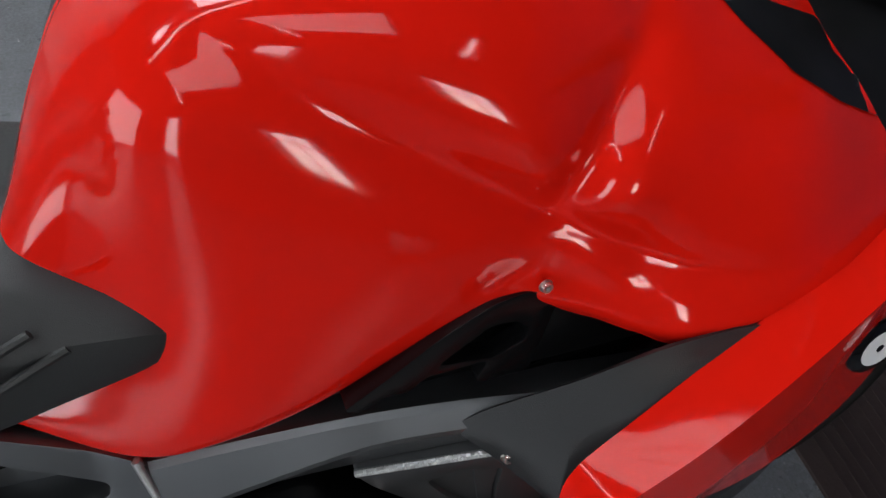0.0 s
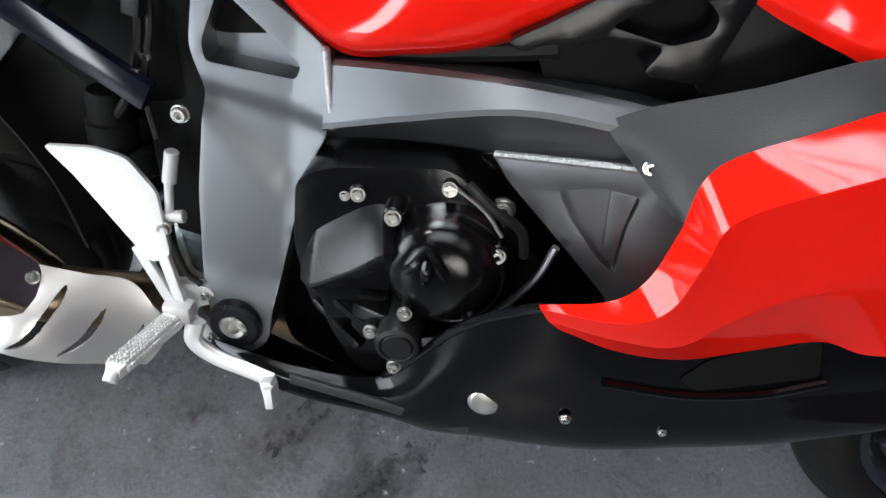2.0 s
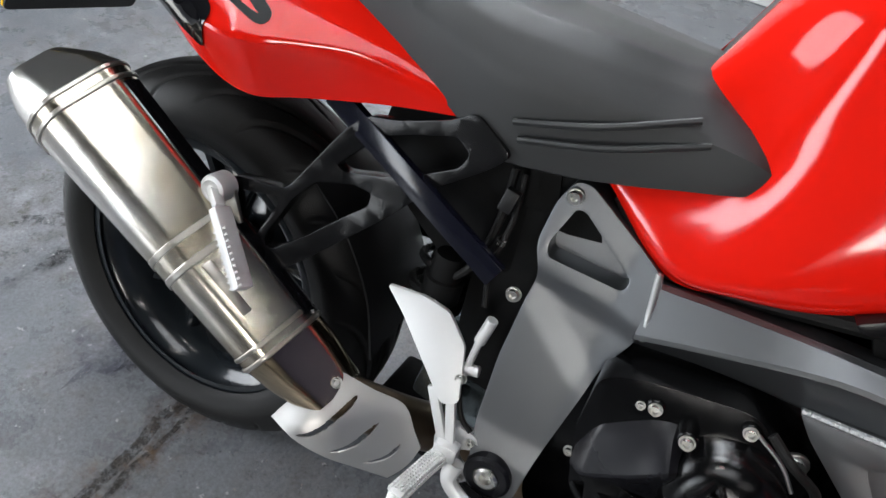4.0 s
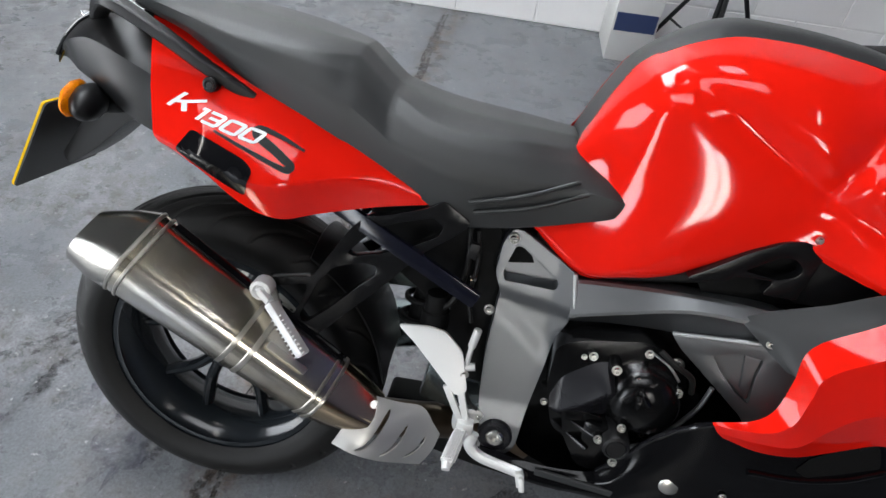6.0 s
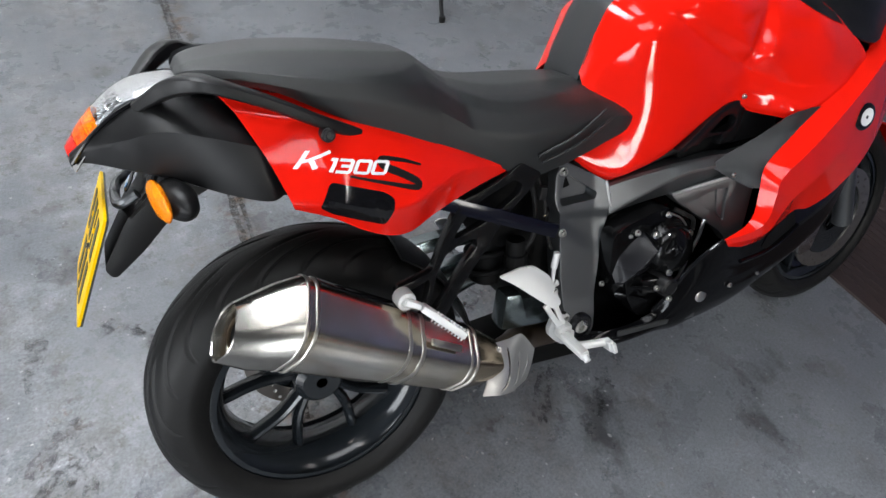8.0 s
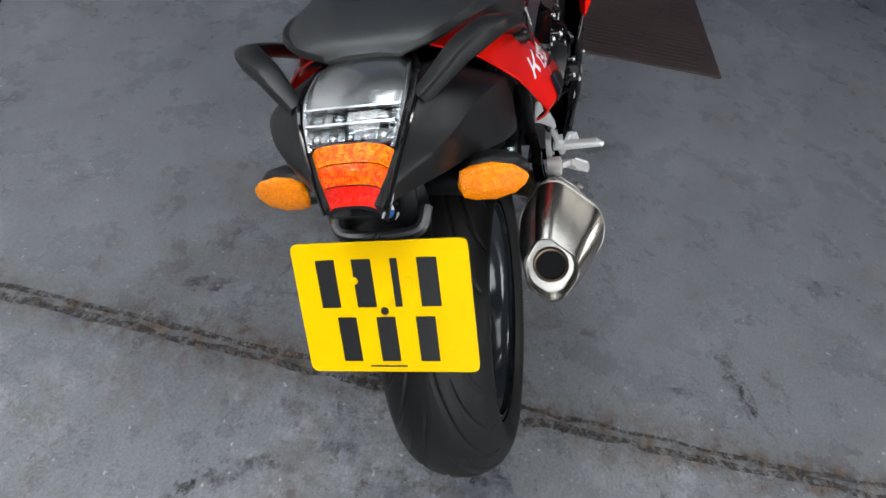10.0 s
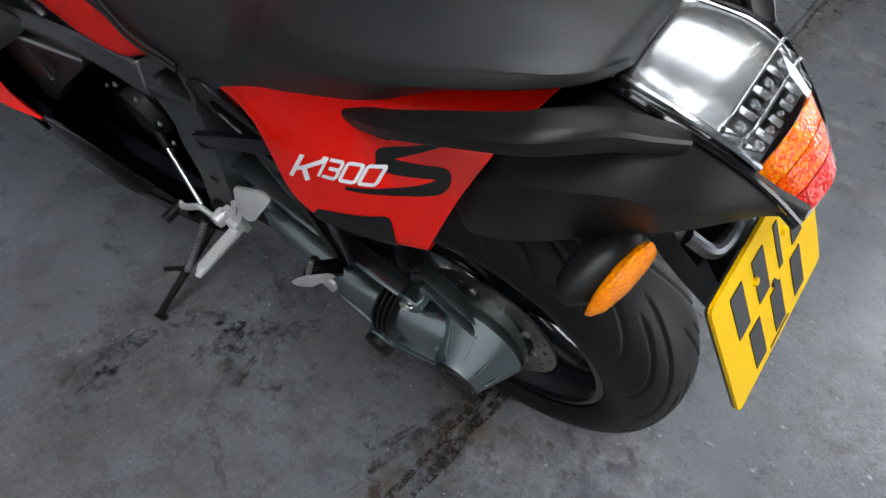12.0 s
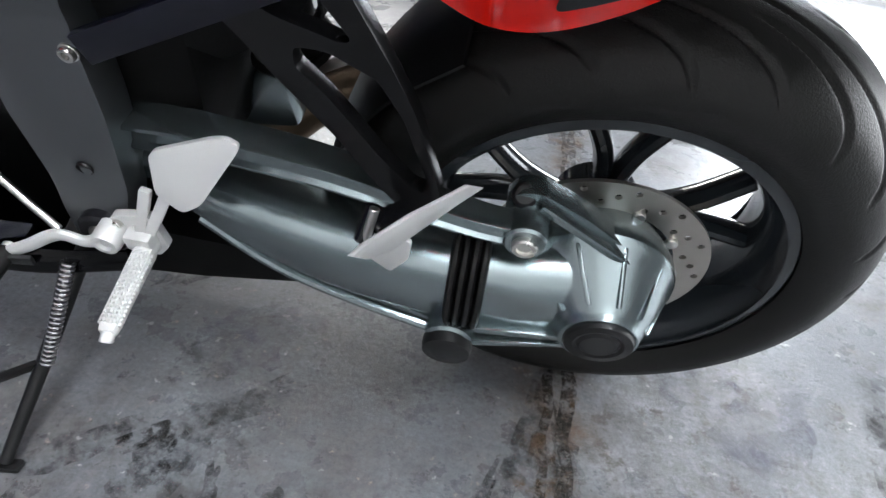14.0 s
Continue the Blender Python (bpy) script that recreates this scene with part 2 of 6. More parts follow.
    band.inputs[1].default_value, band.inputs[2].default_value = 0.012, 0.095
    band.inputs[3].default_value, band.inputs[4].default_value = 1.0, 0.0
    t.links.new(off, band.inputs[0])
    dirty = math_node("MULTIPLY", band.outputs[0], ramp(noise_node(22, 8, 0.75), [(0.42, (0.1, 0.1, 0.1)), (0.62, (1, 1, 1))]))
    col = mixed("MIX", dirty, col, ramp(noise_node(16, 6, 0.7), [(0.42, (0.03, 0.026, 0.022)), (0.6, (0.11, 0.065, 0.035))]))
    t.links.new(col, b.inputs["Base Color"])
    r = t.nodes.new("ShaderNodeMapRange")
    r.inputs[1].default_value, r.inputs[2].default_value = 0.35, 0.65
    r.inputs[3].default_value, r.inputs[4].default_value = 0.19, 0.44
    t.links.new(noise_node(5, 8, 0.7), r.inputs[0])
    t.links.new(r.outputs[0], b.inputs["Roughness"])
    bp = t.nodes.new("ShaderNodeBump")
    bp.inputs["Strength"].default_value, bp.inputs["Distance"].default_value = 0.45, 0.003
    t.links.new(noise_node(55, 8, 0.75), bp.inputs["Height"])
    t.links.new(bp.outputs[0], b.inputs["Normal"])
    return m


def worn_material(name, color, scale, cut, most=0.85):
    """A thin film of grime that lets the floor show through its gaps."""
    m = mat(name, color, 0.5, bump=0.4, bump_scale=80, var=0.4, var_scale=30)
    t = m.node_tree
    tc = t.nodes.new("ShaderNodeTexCoord")
    n = t.nodes.new("ShaderNodeTexNoise")
    n.inputs["Scale"].default_value, n.inputs["Detail"].default_value, n.inputs["Roughness"].default_value = scale, 8, 0.7
    t.links.new(tc.outputs["Object"], n.inputs["Vector"])
    r = t.nodes.new("ShaderNodeMapRange")
    r.inputs[1].default_value, r.inputs[2].default_value = cut - 0.05, cut + 0.13
    r.inputs[4].default_value = most
    t.links.new(n.outputs["Fac"], r.inputs[0])
    t.links.new(r.outputs[0], t.nodes["Principled BSDF"].inputs["Alpha"])
    return m


FLOOR = floor_material()
WALL = mat("white_wall_paint", (0.82, 0.81, 0.80), 0.6, bump=0.3, bump_scale=60, var=0.08, var_scale=2)
BLUEWALL = mat("blue_wall_paint", (0.045, 0.05, 0.11), 0.5, bump=0.3, bump_scale=60, var=0.2, var_scale=3)
ROOF = mat("roof_sheet_grey", (0.14, 0.143, 0.147), 0.6, var=0.15, var_scale=2)
DARKWALL = mat("dark_wall_paint", (0.06, 0.062, 0.066), 0.6, bump=0.3, bump_scale=60, var=0.2, var_scale=2)
BELLYBLACK = mat("belly_black", (0.003, 0.003, 0.0035), 0.10, var=0.2, spec=0.2)
RUBBERMAT = mat("rubber_mat", (0.034, 0.021, 0.019), 0.6, bump=0.6, bump_scale=120, var=0.5, var_scale=5)
GRIME = worn_material("oil_grime", (0.026, 0.024, 0.023), 34, 0.50, 0.62)
RUST = worn_material("rust_stain", (0.13, 0.075, 0.04), 30, 0.52, 0.6)
SMUDGE = worn_material("blue_smudge", (0.07, 0.075, 0.13), 20, 0.5, 0.4)
CRACK = worn_material("crack_dirt", (0.028, 0.022, 0.017), 60, 0.47, 0.9)
TUBE = mat("lamp_tube", (1, 0.98, 0.94), 0.3, var=0, emit=24)
# daylight through the roof sheets is put in as glow, three strengths
DIMLIGHT = mat("dim_rooflight_sheet", (0.9, 0.93, 1.0), 0.3, var=0.2, emit=9)
GREYLIGHT = mat("faint_rooflight_sheet", (0.93, 0.96, 1.0), 0.3, var=0.25, emit=5)
ROOFLIGHT = mat("rooflight_sheet", (0.9, 0.95, 1.0), 0.3, var=0, emit=24)
CARTON = mat("white_carton", (0.6, 0.6, 0.58), 0.5)
NAVY = mat("navy_print", (0.03, 0.05, 0.13), 0.5)

# ---------------------------------------------------------------- mesh helpers


def part(name, bm, material, parent=None, label="", angle=32, smooth=True):
    bmesh.ops.recalc_face_normals(bm, faces=bm.faces[:])
    me = bpy.data.meshes.new(name)
    bm.to_mesh(me)
    bm.free()
    me.materials.append(material)
    if smooth:
        me.polygons.foreach_set("use_smooth", [True] * len(me.polygons))
        me.set_sharp_from_angle(angle=radians(angle))
    ob = new(name, me)
    if parent is not None:
        ob.parent = parent
    if label:
        ob["label"] = label
    return ob


def again(ob, m, parent=None):
    o = new(ob.name.split(".")[0], ob.data)
    o.parent = parent or ob.parent
    o.matrix_local = m
    if "label" in ob:
        o["label"] = ob["label"]
    return o


def curve(pts, n):
    """Points on a smooth line through pts."""
    p = [Vector(q) for q in pts]
    p = [p[0] * 2 - p[1]] + p + [p[-1] * 2 - p[-2]]
    out = []
    k = len(pts) - 1
    for i in range(n):
        s = i / (n - 1) * k
        j = min(int(s), k - 1)
        u = s - j
        a, b, c, d = p[j:j + 4]
        out.append(0.5 * ((2 * b) + (c - a) * u + (2 * a - 5 * b + 4 * c - d) * u * u + (3 * b - a - 3 * c + d) * u ** 3))
    return out


def straight(pts, n):
    p = [Vector(q) for q in pts]
    k = len(p) - 1
    out = []
    for i in range(n):
        s = i / (n - 1) * k
        j = min(int(s), k - 1)
        out.append(p[j].lerp(p[j + 1], s - j))
    return out


def kinked(pts, n):
    """Between a smooth line and a straight one: creases stay crisp."""
    return [a.lerp(b, .6) for a, b in zip(curve(pts, n), straight(pts, n))]


def loft(rings, closed=True, caps=True, bm=None):
    bm = bm or bmesh.new()
    vs = [[bm.verts.new(v) for v in r] for r in rings]
    n = len(vs[0])
    for a, b in zip(vs, vs[1:]):
        for i in range(n if closed else n - 1):
            j = (i + 1) % n
            bm.faces.new((a[i], a[j], b[j], b[i]))
    if caps and closed:
        bm.faces.new(vs[0])
        bm.faces.new(vs[-1])
    return bm


def surface(rows, nu, nv, fu=curve, fv=curve, thick=0.003):
    """A shell over a net of points: rows of equal length."""
    across = [fv(r, nv) for r in rows]
    cols = [fu([r[i] for r in across], nu) for i in range(nv)]
    bm = loft([[c[i] for c in cols] for i in range(nu)], closed=False)
    if thick:
        bmesh.ops.recalc_face_normals(bm, faces=bm.faces[:])
        bmesh.ops.solidify(bm, geom=bm.faces[:], thickness=thick)
    return bm


def mirror(pts):
    return [(x, -y, z) for x, y, z in pts]


def rounded(poly, r, n=4):
    out = []
    k = len(poly)
    for i in range(k):
        a, b, c = Vector(poly[i - 1]), Vector(poly[i]), Vector(poly[(i + 1) % k])
        d = min(r, (a - b).length * 0.45, (c - b).length * 0.45)
        p, q = b + (a - b).normalized() * d, b + (c - b).normalized() * d
        for j in range(n + 1):
            u = j / n
            out.append((1 - u) ** 2 * p + 2 * u * (1 - u) * b + u * u * q)
    return [tuple(v) for v in out]


def edge_bevel(bm, w, seg=2, angle=30):
    es = [e for e in bm.edges if len(e.link_faces) == 2 and e.calc_face_angle(0) > radians(angle)]
    if es:
        bmesh.ops.bevel(bm, geom=es, offset=w, segments=seg, affect="EDGES", profile=0.6, clamp_overlap=True)


def sliced(bm, step):
    """Cuts a mesh by even planes across x and z, so that it can be bent."""
    xs = [v.co.x for v in bm.verts]
    zs = [v.co.z for v in bm.verts]
    for lo, hi, n in ((min(xs), max(xs), Vector((1, 0, 0))), (min(zs), max(zs), Vector((0, 0, 1)))):
        k = math.ceil(lo / step) * step
        while k < hi:
            bmesh.ops.bisect_plane(bm, geom=bm.verts[:] + bm.edges[:] + bm.faces[:], dist=1e-5, plane_co=n * k, plane_no=n)
            k += step
    return bm


def prism(outline, y0, y1, holes=(), bevel=0.002, f=None, bm=None, step=0.0):
    """A plate in the x-z plane, from y0 to y1, with holes; f(x, z) bends it along y."""
    own = bmesh.new()
    edges = []
    for loop in (outline, *holes):
        vs = [own.verts.new((p[0], y0, p[1])) for p in loop]
        edges += [own.edges.new((vs[i], vs[(i + 1) % len(vs)])) for i in range(len(vs))]
    bmesh.ops.triangle_fill(own, use_beauty=True, use_dissolve=False, edges=edges)
    g = bmesh.ops.extrude_face_region(own, geom=own.faces[:])
    for v in g["geom"]:
        if isinstance(v, bmesh.types.BMVert):
            v.co.y = y1
    bmesh.ops.recalc_face_normals(own, faces=own.faces[:])
    if bevel:
        edge_bevel(own, bevel, 2, 50)
    if step:
        sliced(own, step)
    if f:
        for v in own.verts:
            v.co.y += f(v.co.x, v.co.z)
    if bm is None:
        return own
    me = bpy.data.meshes.new("tmp")
    own.to_mesh(me)
    own.free()
    bm.from_mesh(me)
    bpy.data.meshes.remove(me)
    return bm


def axis_matrix(p, d, up=None):
    d = Vector(d).normalized()
    q = d.to_track_quat("Z", "Y")
    return Matrix.Translation(p) @ q.to_matrix().to_4x4()


def lathe(profile, m=None, n=32, bm=None, a0=0.0, a1=2 * math.pi):
    """profile: (radius, height) pairs, turned round the local z axis."""
    bm = bm or bmesh.new()
    m = m or Matrix()
    full = abs(a1 - a0 - 2 * math.pi) < 1e-6
    k = n if full else n + 1
    rows = []
    for i in range(k):
        a = a0 + (a1 - a0) * i / n
        rows.append([bm.verts.new(m @ Vector((r * math.cos(a), r * math.sin(a), h))) for r, h in profile])
    for i in range(n):
        a, b = rows[i], rows[(i + 1) % k]
        for j in range(len(profile) - 1):
            bm.faces.new((a[j], a[j + 1], b[j + 1], b[j]))
    bmesh.ops.remove_doubles(bm, verts=bm.verts[:], dist=1e-6)
    return bm


def rod(p0, p1, r0, r1=None, n=16, bm=None, bev=0.0):
    p0, p1 = Vector(p0), Vector(p1)
    r1 = r0 if r1 is None else r1
    h = (p1 - p0).length
    b = min(bev or 0.12 * min(r0, r1), h * 0.2)
    return lathe([(0, 0), (r0 - b, 0), (r0, b), (r1, h - b), (r1 - b, h), (0, h)], axis_matrix(p0, p1 - p0), n, bm)


def tube(pts, r, n=10, steps=None, bm=None, flat=1.0):
    ps = curve(pts, steps or len(pts) * 6) if len(pts) > 2 else [Vector(p) for p in pts]
    bm = bm or bmesh.new()
    rings = []
    up = Vector((0, 1, 0.01))
    for i, p in enumerate(ps):
        d = (ps[min(i + 1, len(ps) - 1)] - ps[max(i - 1, 0)]).normalized()
        s = d.cross(up).normalized()
        u = s.cross(d)
        rr = r[0] + (r[1] - r[0]) * i / (len(ps) - 1) if isinstance(r, tuple) else r
        rings.append([p + s * math.cos(a) * rr + u * math.sin(a) * rr * flat for a in [2 * math.pi * k / n for k in range(n)]])
    return loft(rings, bm=bm)


def bar(p0, p1, w, t, side=(0, 1, 0), bev=0.002, w1=None, t1=None, bm=None):
    """A straight bar with a rectangular section: w across, t along side."""
    p0, p1, s = Vector(p0), Vector(p1), Vector(side)
    d = (p1 - p0).normalized()
    u = d.cross(s).normalized()
    s = u.cross(d).normalized()
    own = bmesh.new()
    rings = []
    for p, a, b in ((p0, w, t), (p1, w1 or w, t1 or t)):
        rings.append([p + u * x * a / 2 + s * y * b / 2 for x, y in ((-1, -1), (1, -1), (1, 1), (-1, 1))])
    loft(rings, bm=own)
    bmesh.ops.recalc_face_normals(own, faces=own.faces[:])
    if bev:
        edge_bevel(own, bev, 2)
    if bm is None:
        return own
    me = bpy.data.meshes.new("tmp")
    own.to_mesh(me)
    own.free()
    bm.from_mesh(me)
    bpy.data.meshes.remove(me)
    return bm


def box(c, size, rot=(0, 0, 0), bev=0.003, bm=None):
    m = pose(*c, *rot)
    d = m.to_3x3() @ Vector((size[0] / 2, 0, 0))
    s = m.to_3x3() @ Vector((0, 1, 0))
    return bar(Vector(c) - d, Vector(c) + d, size[2], size[1], s, bev, bm=bm)


def join(*bms):
    out = bmesh.new()
    for b in bms:
        me = bpy.data.meshes.new("tmp")
        b.to_mesh(me)
        b.free()
        out.from_mesh(me)
        bpy.data.meshes.remove(me)
    return out


from mathutils.bvhtree import BVHTree


def draped(bm, target, side, lift=0.0015, cut=0.012):
    """Lays a flat piece, drawn in x-z, on a panel's outer face. side: -1 right, 1 left."""
    dep = target.data
    tree = BVHTree.FromPolygons([v.co for v in dep.vertices], [p.vertices for p in dep.polygons])
    if cut:
        for _ in range(3):
            long = [e for e in bm.edges if e.calc_length() > cut]
            if not long:
                break
            bmesh.ops.subdivide_edges(bm, edges=long, cuts=1)
            bmesh.ops.triangulate(bm, faces=bm.faces[:])
    for v in bm.verts:
        hit = tree.ray_cast(Vector((v.co.x, side, v.co.z)), Vector((0, -side, 0)))
        if hit[0] is not None:
            v.co.y = hit[0].y + side * (lift + abs(v.co.y))
        else:
            near = tree.find_nearest(v.co)
            v.co.y = near[0].y + side * lift
    return bm


def flat_poly(poly, bm=None):
    bm = bm or bmesh.new()
    bm.faces.new([bm.verts.new((p[0], 0, p[1])) for p in poly])
    return bm


# ---------------------------------------------------------------- the workshop


def structure(name, bm, material, label, category):
    return tagged(part(name, bm, material), label, category, kind="structure")


def slab(x0, x1, y0, y1, z0, z1, bev=0.0):
    return box(((x0 + x1) / 2, (y0 + y1) / 2, (z0 + z1) / 2), (x1 - x0, y1 - y0, z1 - z0), bev=bev)


floor_ob = structure("floor", slab(-12, 3.4, -12, 3.0, -0.2, 0.0), FLOOR, "worn blue-grey painted concrete workshop floor with stains", "floor")
wall_n = structure("wall_north", slab(-3.8, 3.4, 2.78, 3.0, 0, 3.6), WALL, "white painted block wall along the workshop", "wall")
structure("wall_east", slab(3.25, 3.45, -3.6, 2.78, 0, 3.6), BLUEWALL, "dark blue painted wall ahead of the motorcycle", "wall")
side = join(slab(-3.8, -2.7, -3.8, -3.6, 0, 3.6), slab(-1.7, .55, -3.8, -3.6, 0, 3.6), slab(1.35, 3.4, -3.8, -3.6, 0, 3.6), slab(-2.7, -1.7, -3.8, -3.6, 2.75, 3.6), slab(.55, 1.35, -3.8, -3.6, 2.15, 3.6), slab(.55, 1.35, -3.8, -3.6, 0, 1.05))
west = join(slab(-3.8, -3.65, -3.6, -1.9, 0, 3.6), slab(-3.8, -3.65, 0.2, 2.78, 0, 3.6), slab(-3.8, -3.65, -1.9, 0.2, 2.3, 3.6))
structure("wall_west", west, DARKWALL, "painted rear wall with a wide open workshop door", "wall")
structure("wall_south", side, DARKWALL, "dark painted side wall with an open door and a window", "wall")
structure("window_1", join(slab(.93, .97, -3.61, -3.57, 1.05, 2.15), slab(.55, 1.35, -3.605, -3.575, 1.72, 1.76)), DARKWALL, "dark glazing bars in a wall window", "window")


def corrugated():
    bm = bmesh.new()
    n = 200
    rows = []
    for y in (-3.85, 3.05):
        rows.append([bm.verts.new((-3.85 + 7.3 * i / n, y, 3.6 + 0.02 * (1 if (i // 2) % 2 else 0))) for i in range(n + 1)])
    for i in range(n):
        bm.faces.new((rows[0][i], rows[0][i + 1], rows[1][i + 1], rows[1][i]))
    bmesh.ops.solidify(bm, geom=bm.faces[:], thickness=0.02)
    return bm


structure("ceiling", corrugated(), ROOF, "grey ribbed metal workshop roof", "ceiling")


def ribbed_light(cx, cy, n, long):
    bm = bmesh.new()
    for i in range(n):
        box((cx + 0.1 * (i - (n - 1) / 2), cy, 3.57), (0.066, long, 0.02), bm=bm, bev=0.002)
    return bm


for spot, sheet in (((0.25, 0.95, 5, 1.0), DIMLIGHT), ((-0.95, 1.6, 9, 1.7), ROOFLIGHT), ((-0.3, -1.2, 20, 1.3), GREYLIGHT)):
    structure("rooflight", ribbed_light(*spot), sheet, "ribbed translucent rooflight in the roof", "rooflight")


def strip_lamp(x, y, turn=0):
    root = new("ceiling_light")
    root.matrix_world = pose(x, y, 3.2, 0, 0, turn)
    part("housing", box((0, 0, 0.05), (1.3, 0.09, 0.06), bev=0.008), WALL, root)
    part("tube", rod((-0.6, 0, 0.0), (0.6, 0, 0.0), 0.016, n=12), TUBE, root, "glowing fluorescent tube")
    for hx in (-0.5, 0.5):
        part("hanger", rod((hx, 0, 0.08), (hx, 0, 0.42), 0.006), WALL, root)
    return tagged(root, "white fluorescent strip light hung from the roof", "lamp", "strip lights")


strip_lamp(1.56, -1.95, 80)
strip_lamp(-1.1, -1.8, 80)
strip_lamp(-0.9, 0.4, 20)


def rubber_mat(x0, x1, y0, y1):
    root = new("floor_mat")
    root.location = ((x0 + x1) / 2, (y0 + y1) / 2, 0)
    w, d = x1 - x0, y1 - y0
    part("sheet", box((0, 0, 0.005), (w, d, 0.01), bev=0.003), RUBBERMAT, root)
    bm = bmesh.new()
    for i in range(26):
        box((-w / 2 + 0.06 + (w - 0.12) * i / 25, 0, 0.0108), (0.012, d - 0.1, 0.003), bev=0.0, bm=bm)
    part("rib", bm, RUBBERMAT, root)
    return tagged(root, "dark ribbed rubber mat lying on the floor", "mat")


rubber_mat(1.58, 2.55, -0.9, 1.5)


def crack_line(name, pts, width, seed):
    """A filled joint in the concrete, as a thin uneven ribbon."""
    rnd = random.Random(seed)
    ps = curve([(x, y, 0) for x, y in pts], 90)
    bm = bmesh.new()
    a, b = [], []
    for i, p in enumerate(ps):
        d = (ps[min(i + 1, 89)] - ps[max(i - 1, 0)]).normalized()
        s = Vector((-d.y, d.x, 0))
        w = width * (0.5 + 0.7 * rnd.random())
        o = s * rnd.uniform(-0.3, 0.3) * width
        a.append(bm.verts.new(p + o + s * w / 2 + Vector((0, 0, 0.0012))))
        b.append(bm.verts.new(p + o - s * w / 2 + Vector((0, 0, 0.0012))))
    for i in range(89):
        bm.faces.new((a[i], a[i + 1], b[i + 1], b[i]))
    return tagged(part(name, bm, CRACK), "dirt-filled crack running across the concrete floor", "crack", kind="structure")


crack_line("floor_crack", [(-0.19, 2.7), (-0.2, 1.4), (-0.235, 0.7), (-0.27, -0.07), (-0.29, -0.8), (-0.28, -1.6), (-0.3, -3)], 0.022, 1)
crack_line("floor_crack", [(-0.17, 2.7), (-0.175, 1.4), (-0.205, 0.7), (-0.24, -0.07), (-0.265, -0.8), (-0.25, -1.6), (-0.26, -3)], 0.016, 2)


def scuff(x0, y0, x1, y1, w, material, seed, label):
    """A ragged smear lying on the floor."""
    rnd = random.Random(seed)
    a, b = Vector((x0, y0, 0)), Vector((x1, y1, 0))
    d = (b - a).normalized()
    n = Vector((-d.y, d.x, 0))
    ring = []
    for k in range(26):
        q = 2 * math.pi * k / 26
        r = 1 + rnd.uniform(-.35, .35)
        ring.append(a.lerp(b, .5) + d * math.cos(q) * (b - a).length * .6 * r + n * math.sin(q) * w * r)
    bm = bmesh.new()
    bm.faces.new([bm.verts.new(v + Vector((0, 0, .0006 + .00002 * seed))) for v in ring])
    return tagged(part("floor_stain", bm, material, smooth=False), label, "stain", "floor stains", "structure")


STAINS = ((.70, .37, .65, .37), (.41, .60, .42, .49), (.24, .40, .22, .32), (.17, .44, .19, .36), (.10, .41, .11, .38), (.27, .44, .27, .33), (-.13, .39, -.16, .29), (-.26, .32, -.25, .16), (.35, .61, .39, .55),
          (.02, .58, .14, .52), (.38, .61, .40, .47), (.95, .62, .87, .53), (-.23, .45, -.12, .36), (-.16, .40, -.22, .12), (-.07, .81, -.04, .69), (-.02, -.63, -.19, -.71), (-.37, -.43, -.52, -.41),
          (.04, -.62, -.13, -.67), (-.11, -.45, -.10, -.56), (.16, -.68, .19, -.77), (.36, -.94, .37, -1.06))
for i, q in enumerate(STAINS):
    scuff(*q, .010 + .008 * (i % 3), GRIME, i, "black rubber and oil smear on the concrete floor")
for i, q in enumerate(((-.66, .64, -.56, .59), (-.56, .59, -.47, .43), (-.42, .03, -.41, -.05), (-.90, .13, -.72, .26), (-.83, .51, -.80, .65), (.49, -.11, .58, -.02), (-.83, .27, -.74, .35), (.32, -.06, .42, .05), (-.76, .05, -.72, .19), (.30, .33, .42, .42), (.15, .22, .30, .36))):
    scuff(*q, .026, GRIME, 30 + i, "dark dirty patch on the concrete floor")
for i, q in enumerate(((-.227, .30, -.222, .12), (-.255, .16, -.26, .06), (-.15, .20, -.13, .16), (-.21, .62, -.2, .4))):
    scuff(*q, .018, RUST, 50 + i, "brown rusty stain beside the floor joint")
for i, q in enumerate(((-.50, -.10, -.42, .10), (-.62, .05, -.52, .18), (-.40, .25, -.36, .34), (.20, .18, .28, .10))):
    scuff(*q, .07, SMUDGE, 60 + i, "bluish worn paint patch on the floor")


def carton(m):
    root = new("carton")
    root.matrix_world = m
    part("box", box((0, 0, 0.16), (0.22, 0.3, 0.32), bev=0.004), CARTON, root)
    part("print", box((0, -0.1515, 0.20), (0.2, 0.002, 0.09), bev=0), NAVY, root, "navy printed band")
    return tagged(root, "white carton with a navy band by the wall", "carton")


carton(pose(0.78, 2.6, 0, 0, 0, 3))


def tripod(m):
    root = new("tripod_stand")
    root.matrix_world = m
    for k in range(3):
        a = 2 * math.pi * k / 3 + 0.4
        p = Vector((0.34 * math.cos(a), 0.34 * math.sin(a), 0.012))
        part("leg", rod((0, 0, 0.62), p, 0.011, 0.011, 10), PLASTIC, root)
        part("brace", rod((0, 0, 0.16), p * 0.62 + Vector((0, 0, 0.22)), 0.006, n=8), PLASTIC, root)
        part("foot", rod(p - Vector((0, 0, 0.012)), p + Vector((0, 0, 0.02)), 0.016, n=10), RUBBER, root)
    part("pole", rod((0, 0, 0.1), (0, 0, 1.5), 0.014), PLASTIC, root)
    return tagged(root, "black folding tripod stand near the white wall", "stand")


tripod(pose(1.12, 2.38, 0))


